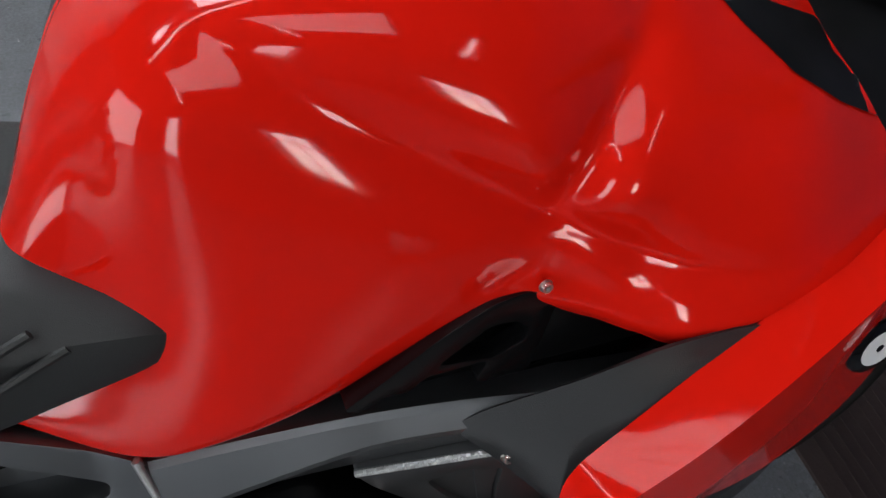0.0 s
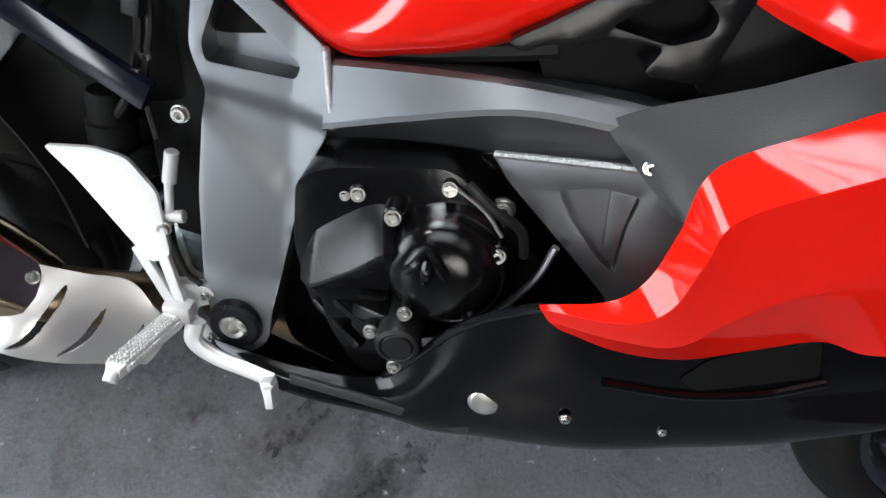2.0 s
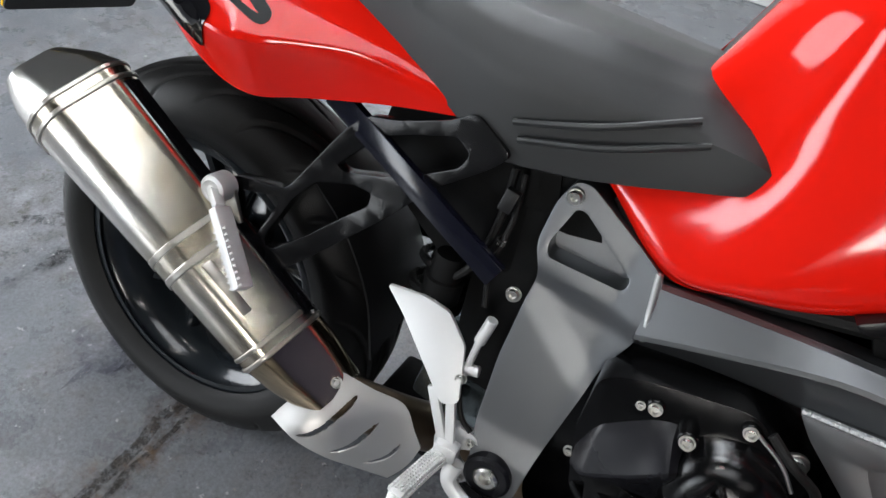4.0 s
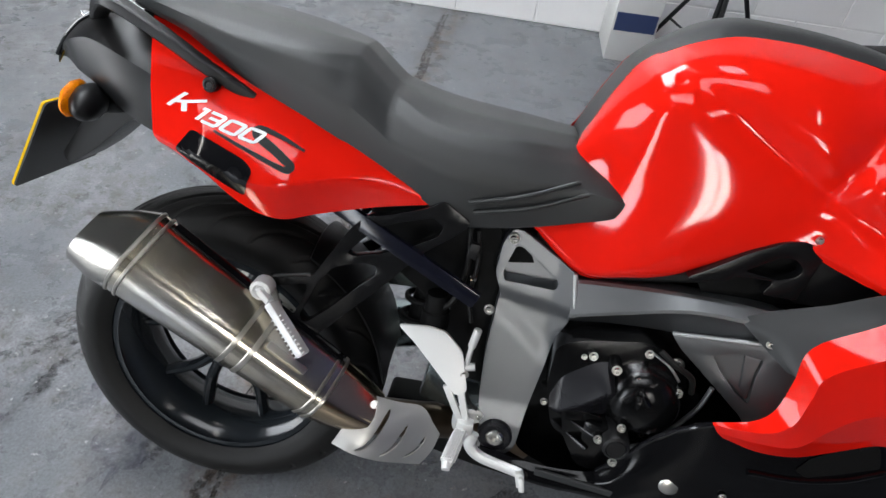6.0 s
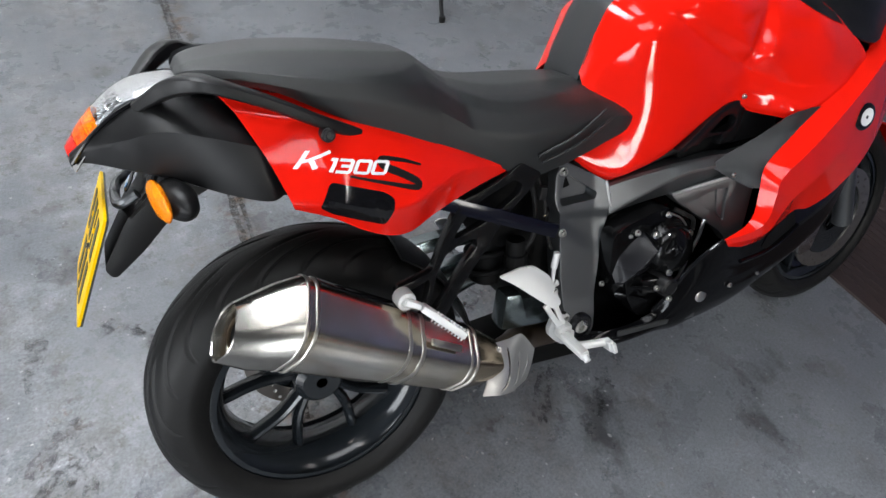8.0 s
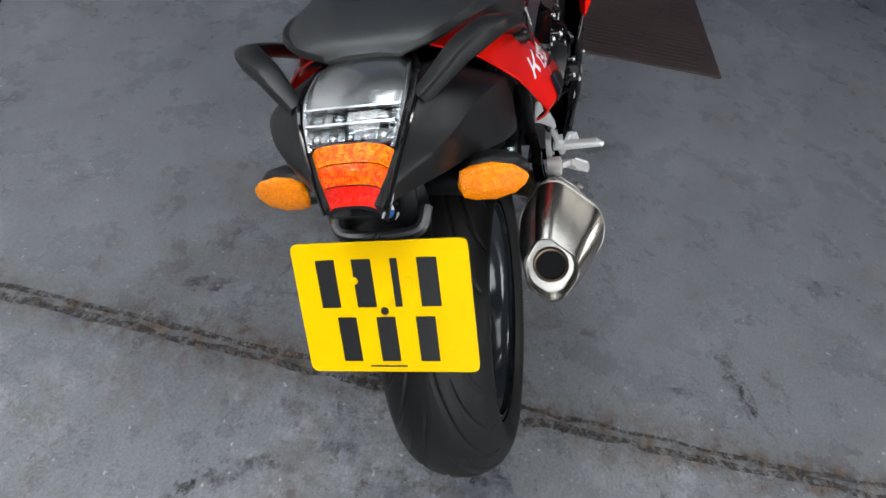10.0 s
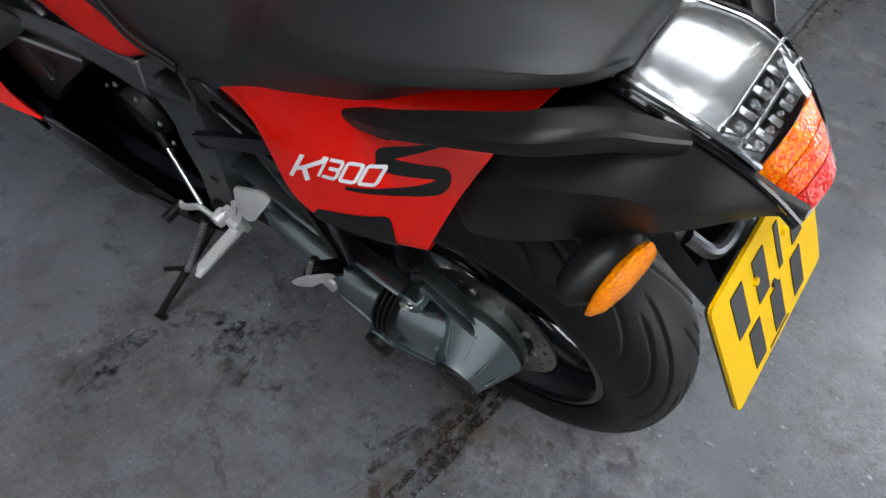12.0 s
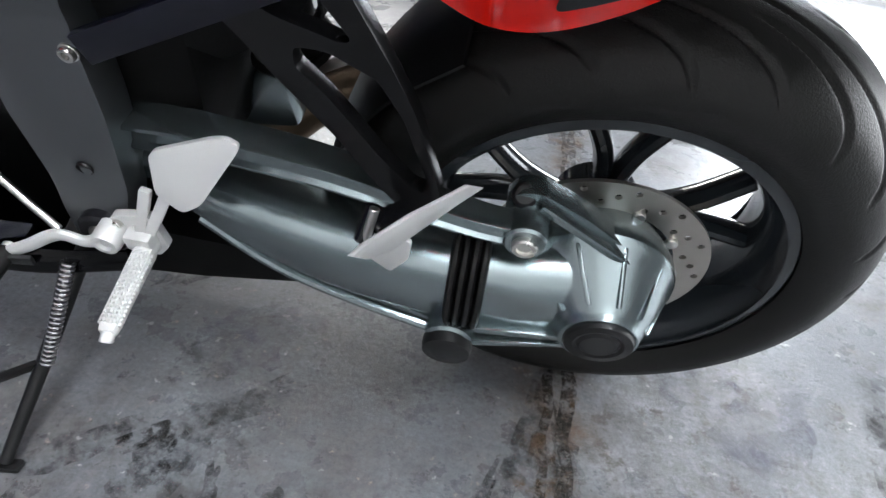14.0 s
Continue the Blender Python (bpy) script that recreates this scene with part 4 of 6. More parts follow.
TAIL = [
    [(-.325, .075, .947), (-.303, .122, .918), (-.279, .172, .862), (-.260, .205, .800), (-.256, .200, .786), (-.252, .188, .776)],
    [(-.21, .104, .922), (-.208, .150, .895), (-.205, .193, .840), (-.20, .219, .788), (-.198, .216, .776), (-.195, .190, .748)],
    [(-.155, .110, .912), (-.155, .152, .880), (-.155, .198, .822), (-.152, .222, .772), (-.150, .219, .760), (-.148, .192, .716)],
    [(-.105, .115, .900), (-.105, .153, .860), (-.105, .198, .802), (-.105, .221, .758), (-.105, .218, .746), (-.105, .190, .695)],
    [(-.06, .115, .882), (-.06, .150, .845), (-.06, .190, .795), (-.06, .212, .758), (-.06, .210, .746), (-.065, .184, .690)],
    [(-.015, .112, .86), (-.015, .145, .828), (-.015, .176, .790), (-.015, .192, .765), (-.015, .190, .753), (-.018, .170, .702)],
    [(.04, .108, .838), (.04, .138, .808), (.04, .160, .783), (.04, .168, .770), (.04, .167, .758), (.04, .156, .716)],
    [(.10, .106, .808), (.10, .130, .786), (.10, .145, .770), (.10, .150, .760), (.10, .150, .752), (.10, .146, .729)],
    [(.168, .11, .762), (.168, .128, .755), (.168, .135, .750), (.168, .137, .747), (.168, .137, .745), (.168, .136, .740)],
]
tails = {}
for s in (-1, 1):
    tails[s] = part("tail_panel", surface(TAIL if s > 0 else [mirror(r) for r in TAIL], 70, 61, curve, kinked), RED, bike, "glossy red tail side panel with lettering")
shell = []
for x, zc, a, b, c, zb in ((-.528, .868, (.03, .866), (.034, .862), (.03, .852), .85), (-.50, .892, (.046, .886), (.052, .876), (.045, .852), .846), (-.45, .926, (.07, .92), (.105, .895), (.09, .845), .835),
                           (-.40, .94, (.085, .938), (.130, .905), (.118, .832), .82), (-.34, .930, (.08, .930), (.147, .890), (.147, .806), .80), (-.28, .90, (.07, .902), (.154, .868), (.160, .785), .78), (-.25, .88, (.065, .885), (.142, .855), (.148, .79), .78)):
    half = [(x, 0, zb), (x, c[0] * .6, zb), (x, *c), (x, *b), (x, *a), (x, a[0] * .5, zc), (x, 0, zc)]
    shell.append(half + [(p, -q, r) for p, q, r in reversed(half[1:-1])])
cols = [curve([r[i] for r in shell], 40) for i in range(len(shell[0]))]
rings = [kinked([c[i] for c in cols] + [cols[0][i]], 73)[:-1] for i in range(40)]
tail_shell = part("tail_shell", loft(rings), PLASTIC, bike, "matt black rear tail shell")

LAMP = [(-.318, .942, .050), (-.345, .951, .056), (-.375, .955, .065), (-.42, .950, .070), (-.45, .939, .066), (-.476, .922, .058), (-.505, .896, .047), (-.530, .866, .035)]


def lamp_row(x, z, w, up=0.0):
    return [(x + .004, -w, z - .012 + up), (x, -w * .8, z - .001 + up), (x - .002, -w * .4, z + .004 + up), (x - .003, 0, z + .005 + up), (x - .002, w * .4, z + .004 + up), (x, w * .8, z - .001 + up), (x + .004, w, z - .012 + up)]


def lamp_at(x):
    """Height and half width of the lamp at x."""
    for (x0, z0, w0), (x1, z1, w1) in zip(LAMP, LAMP[1:]):
        if x1 <= x <= x0:
            u = (x - x0) / (x1 - x0)
            return x, z0 + u * (z1 - z0), w0 + u * (w1 - w0)
    return LAMP[-1]


def lamp_strip(x0, x1, k, up, thick, n=5):
    rows = []
    for i in range(n):
        x, z, w = lamp_at(x0 + (x1 - x0) * i / (n - 1))
        rows.append(lamp_row(x, z, w * k, up))
    return surface(rows, 14, 21, thick=thick)


bowl = part("tail_light", surface([lamp_row(x, z, w, -.014) for x, z, w in LAMP], 40, 21, thick=.002), GLOSS, bike, "clear, orange and red rear lamp in a black surround")
part("lamp_plate", lamp_strip(-.335, -.441, .96, -.005, .002), LAMPGREY, bowl, "grey plate behind the clear lens")
part("orange_band", lamp_strip(-.483, -.4985, .88, 0, .003), ORANGE, bowl, "orange lamp segment")
part("orange_band", lamp_strip(-.4995, -.515, .88, 0, .003), DEEPORANGE, bowl, "orange lamp segment")
part("red_lens", lamp_strip(-.516, -.5298, .88, 0, .003), REDLENS, bowl, "red lamp segment")
lens = part("clear_lens", lamp_strip(-.352, -.482, .93, 0, .0015, 8), CLEAR, bowl, "clear lamp lens")
lens.visible_shadow = False
for s in (-1, 1):
    part("lens_flange", tube([(x + .002, s * w * .87, z - .009) for x, z, w in (lamp_at(-.36 - .0135 * i) for i in range(10))], .0035, 8, 30), LAMPGREY, bowl)
    part("lamp_rim", tube([(x + .004, s * (w + .001), z - .012) for x, z, w in LAMP], .0035, 8, 40), GLOSS, bowl)
for x0, n in ((-.452, 4), (-.470, 5)):
    x, z, w = lamp_at(x0)
    part("lamp_tray", bar((x, -w * .84, z - .010), (x, w * .84, z - .010), .016, .003, (-.5, 0, 1), .0005), LAMPDARK, bowl)
    x2, z2, w2 = lamp_at(x0 + .009)
    part("lamp_step", bar((x2, -w2 * .84, z2 - .004), (x2, w2 * .84, z2 - .004), .003, .010, (-.5, 0, 1), .001), CHROME, bowl)
    for k in range(n + 1):
        y = (k / n - .5) * 1.6 * w
        part("lamp_divider", bar((x + .007, y, z - .004), (x - .007, y, z - .008), .0016, .008, (0, 1, 0), .0004), LAMPGREY, bowl)
    for k in range(n):
        y = ((k + .5) / n - .5) * 1.6 * w
        part("diode", lathe([(0, .004), (.0022, .0035), (.0036, .001), (.0048, .0022), (.0052, 0)], axis_matrix((x, y, z - .009), (-.5, 0, 1)), 14), LAMPGREY, bowl)

GRAB = [(-.13, .148, .860), (-.19, .160, .893), (-.26, .164, .933), (-.325, .160, .963), (-.352, .147, .968), (-.378, .120, .960), (-.40, .098, .946), (-.422, .074, .930)]
for s in (-1, 1):
    pts = GRAB if s > 0 else mirror(GRAB)
    ps = curve(pts, 48)
    rings = []
    for i, p in enumerate(ps):
        d = (ps[min(i + 1, 47)] - ps[max(i - 1, 0)]).normalized()
        side = d.cross(Vector((0, 0, 1))).normalized()
        up = side.cross(d)
        w = .011 + .006 * math.sin(math.pi * i / 47)
        h = .0095 + .004 * math.exp(-((i - 31) / 9) ** 2)
        rings.append([p + side * w * math.copysign(abs(math.cos(a)) ** .6, math.cos(a)) + up * h * math.copysign(abs(math.sin(a)) ** .6, math.sin(a)) for a in [2 * math.pi * k / 14 for k in range(14)]])
    gr = part("grab_rail", loft(rings), PLASTIC, bike, "black passenger grab rail")
    part("rail_mount", rod((-.185, s * .13, .873), (-.185, s * (.180 if s < 0 else .165), .876), .011), PLASTIC, gr)
    if s < 0:
        part("rail_bolt", lathe([(0, .002), (.004, .002), (.006, .004), (.0085, .003), (.0085, -.002)], axis_matrix((-.185, -.180, .876), (0, -1, .1)), 18), PLASTIC, gr)

# ---- lettering and black fields on the tail panels

for s in (-1, 1):
    field = [(-.199, .816), (-.222, .782), (-.200, .762), (-.119, .726), (-.103, .770), (-.118, .784)] if s < 0 else [(-.112, .768), (-.216, .820), (-.230, .790), (-.20, .760), (-.107, .718)]
    part("black_field", draped(flat_poly(rounded(field, .008)), tails[s], s, .0022, .008), GLOSS if s < 0 else PLASTIC, tails[s], "black rectangular field")


def swoosh(pts, widths, n=44):
    """A broad-nibbed stroke in the x-z plane."""
    ps = curve([(x, 0, z) for x, z in pts], n)
    ws = curve([(w, 0, 0) for w in widths], n)
    bm = bmesh.new()
    a, b = [], []
    for i, p in enumerate(ps):
        d = (ps[min(i + 1, n - 1)] - ps[max(i - 1, 0)]).normalized()
        s_ = Vector((-d.z, 0, d.x))
        a.append(bm.verts.new(p + s_ * ws[i].x / 2))
        b.append(bm.verts.new(p - s_ * ws[i].x / 2))
    for i in range(n - 1):
        bm.faces.new((a[i], a[i + 1], b[i + 1], b[i]))
    return bm


def stroke(pts, w, closed=False):
    """A line of even width with mitred corners, in glyph units."""
    ps = [Vector((p[0], 0, p[1])) for p in pts]
    bm = bmesh.new()
    k = len(ps)
    rails = []
    for i, p in enumerate(ps):
        before = ps[i - 1] if i or closed else p * 2 - ps[1]
        after = ps[(i + 1) % k] if i < k - 1 or closed else p * 2 - ps[k - 2]
        d0, d1 = (p - before).normalized(), (after - p).normalized()
        n0, n1 = Vector((-d0.z, 0, d0.x)), Vector((-d1.z, 0, d1.x))
        mid = (n0 + n1).normalized()
        mid *= w / 2 / max(.5, mid.dot(n0))
        rails.append((bm.verts.new(p + mid), bm.verts.new(p - mid)))
    for i in range(k if closed else k - 1):
        j = (i + 1) % k
        bm.faces.new((rails[i][0], rails[j][0], rails[j][1], rails[i][1]))
    return bm


ROUND = [(.12, 0), (.78, 0), (.86, .04), (.90, .14), (.90, .86), (.86, .96), (.78, 1), (.12, 1), (.04, .96), (0, .86), (0, .14), (.04, .04)]
BOW = [(.80, .52), (.88, .42), (.88, .14), (.80, 0), (0, 0)]
GLYPHS = {"K": [([(0, -.05), (0, 1.05)], False), ([(.06, .40), (.30, .50), (1.0, 1.0)], False), ([(.36, .52), (.80, -.02)], False)],
          "1": [([(0, 1), (.30, 1), (.30, -.08)], False)],
          "3": [([(0, 1), (.78, 1), (.88, .88), (.88, .62), (.80, .52), (.2, .52)], False), (BOW, False)],
          "0": [(ROUND, True)]}


def panel_mark(side, text, p0, along, up, gaps, w):
    """Printed characters on a tail panel; along and up span one character."""
    bms = []
    for ch, gap in zip(text, gaps):
        for pts, closed in GLYPHS[ch]:
            bm = stroke(pts, w, closed)
            for v in bm.verts:
                q = Vector(p0) + Vector(along) * (gap + v.co.x) + Vector(up) * v.co.z
                v.co = Vector((q.x, 0, q.y))
            bms.append(bm)
    return part("lettering", draped(join(*bms), tails[side], side, .0016, .01), WHITE, tails[side], "white printed model lettering")


panel_mark(-1, "K", (-.2425, .8405), (.034, -.0055), (.0220, .0180), (0,), .21)
panel_mark(-1, "1300", (-.2010, .8310), (.0235, -.0062), (.0125, .0125), (0, .56, 1.78, 2.98), .25)
panel_mark(1, "K", (-.0645, .7765), (-.038, .0160), (-.0135, .0275), (0,), .21)
panel_mark(1, "1300", (-.1050, .8015), (-.0238, .0104), (-.0070, .0190), (0, .52, 1.68, 2.82), .20)
part("letter_stroke", draped(swoosh([(-.250, .893), (-.226, .8815), (-.198, .8685), (-.1885, .8605), (-.2064, .8615), (-.2374, .868), (-.255, .872), (-.2605, .870), (-.2575, .863), (-.2406, .8535), (-.207, .8400), (-.155, .8165)],
                                    (.003, .006, .010, .012, .012, .010, .010, .012, .012, .009, .006, .003)), tails[1], 1, .0013, .01), PLASTIC, tails[1], "sweeping black printed letter")
part("letter_stroke", draped(swoosh([(-.0391, .8013), (-.0699, .8150), (-.1048, .8259), (-.1115, .8215), (-.1040, .8140), (-.0798, .7998), (-.0640, .7890), (-.0525, .7805), (-.0560, .7755), (-.0719, .7793), (-.1159, .7962), (-.1673, .8168)],
                                    (.003, .005, .007, .009, .011, .011, .011, .010, .009, .007, .005, .003)), tails[-1], -1, .0013, .01), PLASTIC, tails[-1], "sweeping black printed letter")

# ---- number plate, hugger arm, indicators

pn = Vector((-.079, 0, -.159)).normalized()
pq = Vector((-.501, 0, .788))


def on_plate(u, v, w=0.0):
    """u across to the left, v down the plate, w out of it."""
    out = Vector((-.159, 0, .079)).normalized()
    return pq + pn * v + Vector((0, u, 0)) + out * w


def plate_piece(u0, u1, v0, v1, w0, w1, bev=0.0):
    cs = rounded([(u0, v0), (u1, v0), (u1, v1), (u0, v1)], bev, 3) if bev else [(u0, v0), (u1, v0), (u1, v1), (u0, v1)]
    return loft([[on_plate(u, v, w) for u, v in cs] for w in (w0, w1)])


plate = part("number_plate", plate_piece(-.114, .114, 0, .178, 0, .004, .01), YELLOW, bike, "yellow rear number plate with black bars")
part("plate_backing", plate_piece(-.1135, .1135, .0005, .1775, -.0032, -.0003, .01), DUCT, plate, "dark grey back of the number plate")
for n, v0, v1, us in ((4, .022, .086, (.070, .022, -.020, -.062)), (3, .100, .162, (.052, .0, -.052))):
    for u, wd in zip(us, (.025, .025, .009, .025) if n == 4 else (.025, .025, .025)):
        part("bar", plate_piece(u - wd / 2, u + wd / 2, v0, v1, .0042, .0052), INK, plate, "plain black bar")
part("small_bar", plate_piece(-.02, .03, .1685, .1705, .0042, .0048), INK, plate)
for u in (-.036, .034):
    part("plate_screw", lathe([(0, .003), (.004, .003), (.0055, 0), (.0055, -.001)], axis_matrix(on_plate(u, .050, .0042), Vector((-.159, 0, .079))), 14), YELLOW, plate)
part("screw", lathe([(0, .003), (.004, .003), (.0055, 0)], axis_matrix(on_plate(.0, .092, .0042), Vector((-.159, 0, .079))), 14), INK, plate)

holder = surface([[(-.41, -.04, .85), (-.425, -.052, .82), (-.445, -.06, .79), (-.475, -.062, .765)], [(-.43, 0, .85), (-.438, 0, .82), (-.452, 0, .79), (-.485, 0, .765)], [(-.41, .04, .85), (-.425, .052, .82), (-.445, .06, .79), (-.475, .062, .765)]], 14, 14, thick=.004)
hold = part("plate_holder", holder, PLASTIC, bike, "dark plastic number plate carrier")
part("carrier_arm", prism(rounded([(-.30, .80), (-.42, .845), (-.445, .80), (-.488, .745), (-.532, .68), (-.52, .66), (-.465, .70), (-.40, .76)], .012), -.045, .045, (), .006), PLASTIC, hold)
part("carrier_lip", tube([(-.455, -.06, .80), (-.482, -.05, .785), (-.488, 0, .782), (-.482, .05, .785), (-.455, .06, .80)], .008, 10, 30), FRAME, hold)
em = part("round_badge", lathe([(0, .004), (.012, .0035), (.0165, .002), (.0175, 0)], axis_matrix((-.462, -.011, .803), (-.8, 0, .55)), 28), GLOSS, bike, "small round badge with blue and white quarters")
for k in range(4):
    mm = axis_matrix((-.462, -.011, .803), (-.8, 0, .55))
    part("quarter", lathe([(.0005, .0042), (.0105, .0039)], mm, 8, None, k * math.pi / 2, (k + 1) * math.pi / 2), BLUE if k % 2 else WHITE, em)

for s in (-1, 1):
    stalk = part("indicator", join(rod((-.40, s * .05, .79), (-.415, s * .115, .805), .014, .02)), PLASTIC, bike, "amber turn indicator on a black stalk")
    body = []
    for u, w, h in ((0, .006, .006), (.05, .022, .02), (.2, .028, .026), (.5, .03, .028), (.8, .022, .021), (.95, .01, .01), (1, .002, .002)):
        cpt = Vector((-.425 + .018 * u, s * (.100 + .085 * u), .812 - .005 * u))
        body.append([cpt + Vector((math.cos(a) * w * .9, 0, math.sin(a) * h)) for a in [2 * math.pi * k / 20 for k in range(20)]])
    part("lamp_housing", loft([[v + Vector((.012, 0, -.002)) for v in r] for r in body[1:]]), PLASTIC, stalk)
    part("amber_lens", loft([[Vector((-.436 + .018 * i / 6 + .42 * (v.x + .425 - .018 * i / 6), v.y, v.z + .001)) for v in r] for i, r in enumerate(body)]), AMBER, stalk, "amber indicator lens")

# ---- silencer

C_FRONT, C_REAR, C_END = Vector((.015, -.186, .388)), Vector((-.300, -.212, .600)), Vector((-.390, -.198, .607))
sd = (C_REAR - C_FRONT).normalized()
su = Vector((0, 1, 0)).cross(sd).normalized()
if su.z < 0:
    su = -su
sy = sd.cross(su).normalized()
if sy.y > 0:
    sy = -sy
SECTION = [(-.45, .97), (.02, 1.0), (.90, .40), (1.0, .10), (.95, -.26), (.42, -.90), (-.08, -1.0), (-.9, -.5), (-1.0, .3)]


def can_ring(c, a, b, lean=0.0, soft=.18):
    """The silencer's faceted section at c: half width a, half height b."""
    ring = rounded([(x * a, z * b) for x, z in SECTION], soft * a * 2, 4)
    return [c + sy * x + su * z + sd * lean * z for x, z in ring]


def along_can(t):
    return C_FRONT.lerp(C_REAR, t)


can = part("silencer", loft([can_ring(along_can(t), .058 + .008 * t, .066 + .014 * t) for t in (0, .25, .5, .75, 1)], caps=True), BRUSHED, bike, "brushed stainless steel silencer", angle=14)
for t in (0, .955):
    for dt in (-.012, .030):
        k = .0022
        part("band", loft([can_ring(along_can(t + dt + e), .058 + .008 * t + k * q, .066 + .014 * t + k * q) for e, q in ((0, 0), (.004, 1), (.014, 1), (.018, 0))]), STEEL, can, angle=14)
part("front_cap", loft([can_ring(along_can(0), .0575, .0655), can_ring(along_can(-.10) + Vector((.002, .004, 0)), .055, .060), can_ring(along_can(-.22) + Vector((.012, .010, -.004)), .045, .046)]), TINTED, can, "heat-tinted front cone", angle=14)
cap = [can_ring(along_can(1.0), .0665, .0805), can_ring(along_can(1.0).lerp(C_END, .45), .059, .072), can_ring(C_END, .0415, .0500), can_ring(C_END + sd * .0012, .0400, .0482), can_ring(C_END - sd * .001, .0382, .0464), can_ring(C_END - sd * .022, .034, .042)]
part("end_cap", loft(cap, caps=True), POLISHED, can, "polished silencer end cap", angle=12)
HOLE_AT = C_END - sd * .018 + su * .004
# closed disc; the pipe's inner shade is put into its near-black colour
part("outlet_hole", lathe([(0, -.002), (.0226, -.002), (.0230, -.006)], axis_matrix(HOLE_AT, sd), 28), DARK, can, "shadow-black disc for the exhaust opening")
part("outlet_ring", lathe([(.0228, .002), (.0255, .003), (.027, 0), (.027, -.012), (.0228, -.012), (.0228, .002)], axis_matrix(HOLE_AT, sd), 28), BROWN, can)
for t in (.36, .44):
    part("strap", loft([can_ring(along_can(t + e), .0609 + q, .071 + q) for e, q in ((-.004, .0002), (0, .0016), (.018, .0016), (.022, .0002))]), STEEL, can, "clamp strap round the silencer", angle=14)
part("strap_pad", bar(along_can(.14) + su * .044 + sy * .046, along_can(.34) + su * .046 + sy * .047, .013, .007, sy + su * 1.2, .003), STEEL, can)
part("hanger_tab", bar(along_can(.40) + su * .064 - sy * .010, (-.09, -.190, .572), .03, .006), STEEL, can)
part("heat_strip", bar(along_can(.02) + su * .066 - sy * .012, along_can(.93) + su * .078 - sy * .014, .022, .004, su), GLOSS, can, "dark strip along the silencer")

# heat shield over the link pipe
sh = [[(.048, -.2295, .3106), (.060, -.2240, .335), (.074, -.2110, .358), (.094, -.1814, .3905)],
      [(.088, -.2330, .299), (.103, -.2270, .318), (.121, -.2080, .343), (.148, -.1640, .373)],
      [(.127, -.2170, .280), (.142, -.2070, .299), (.158, -.1870, .319), (.190, -.1490, .360)],
      [(.160, -.1880, .257), (.178, -.1770, .274), (.195, -.1640, .292), (.214, -.1490, .327)],
      [(.200, -.1600, .238), (.212, -.1540, .255), (.221, -.1500, .275), (.228, -.1470, .305)]]
hs = surface(sh, 170, 120, thick=0)
doomed = []
hs.faces.ensure_lookup_table()
for i in range(169):
    for j in range(119):
        u, v = i / 169, j / 119
        for u0, v0, v1 in ((.25, .10, .90), (.5, .13, .80), (.75, .16, .80)):
            if v0 < v < v1 and abs(u - u0 - .035 + .36 * (v - .5) ** 2) < .023 * min(1, 9 * (v - v0), 9 * (v1 - v)) ** .5:
                doomed.append(hs.faces[i * 119 + j])
                break
bmesh.ops.delete(hs, geom=doomed, context="FACES")
bmesh.ops.recalc_face_normals(hs, faces=hs.faces[:])
bmesh.ops.solidify(hs, geom=hs.faces[:], thickness=.0025)
shield = part("heat_shield", hs, SHIELD, bike, "satin silver heat shield with three slots")
bolt((.1085, -.1885, .3765), (-.1, -.75, .65), 1.15)
part("link_pipe", tube([(.02, -.185, .36), (.10, -.165, .335), (.18, -.125, .31), (.26, -.06, .27), (.40, -.02, .22)], .034, 18, 30), BROWN, bike, "heat-stained exhaust link pipe")
# ---- passenger footrest carriers

HANG = [(.175, .752), (.222, .722), (.205, .702), (.153, .659), (.098, .592), (.019, .508), (-.018, .474), (-.056, .462), (-.098, .556), (-.096, .578), (-.06, .585), (-.022, .588), (.009, .641), (.032, .680), (.055, .705), (.09, .712), (.15, .735)]
H1 = [(.030, .637), (.057, .668), (.080, .691), (.111, .704), (.161, .721), (.180, .708), (.172, .690), (.126, .662), (.088, .645), (.042, .632)]
H2 = [(-.036, .521), (-.012, .579), (.011, .609), (.057, .622), (.080, .621), (.080, .604), (.060, .586), (.012, .537), (-.022, .508), (-.034, .508)]
H3 = [(-.088, .565), (-.030, .576), (-.028, .565), (-.050, .51), (-.056, .485), (-.062, .487)]
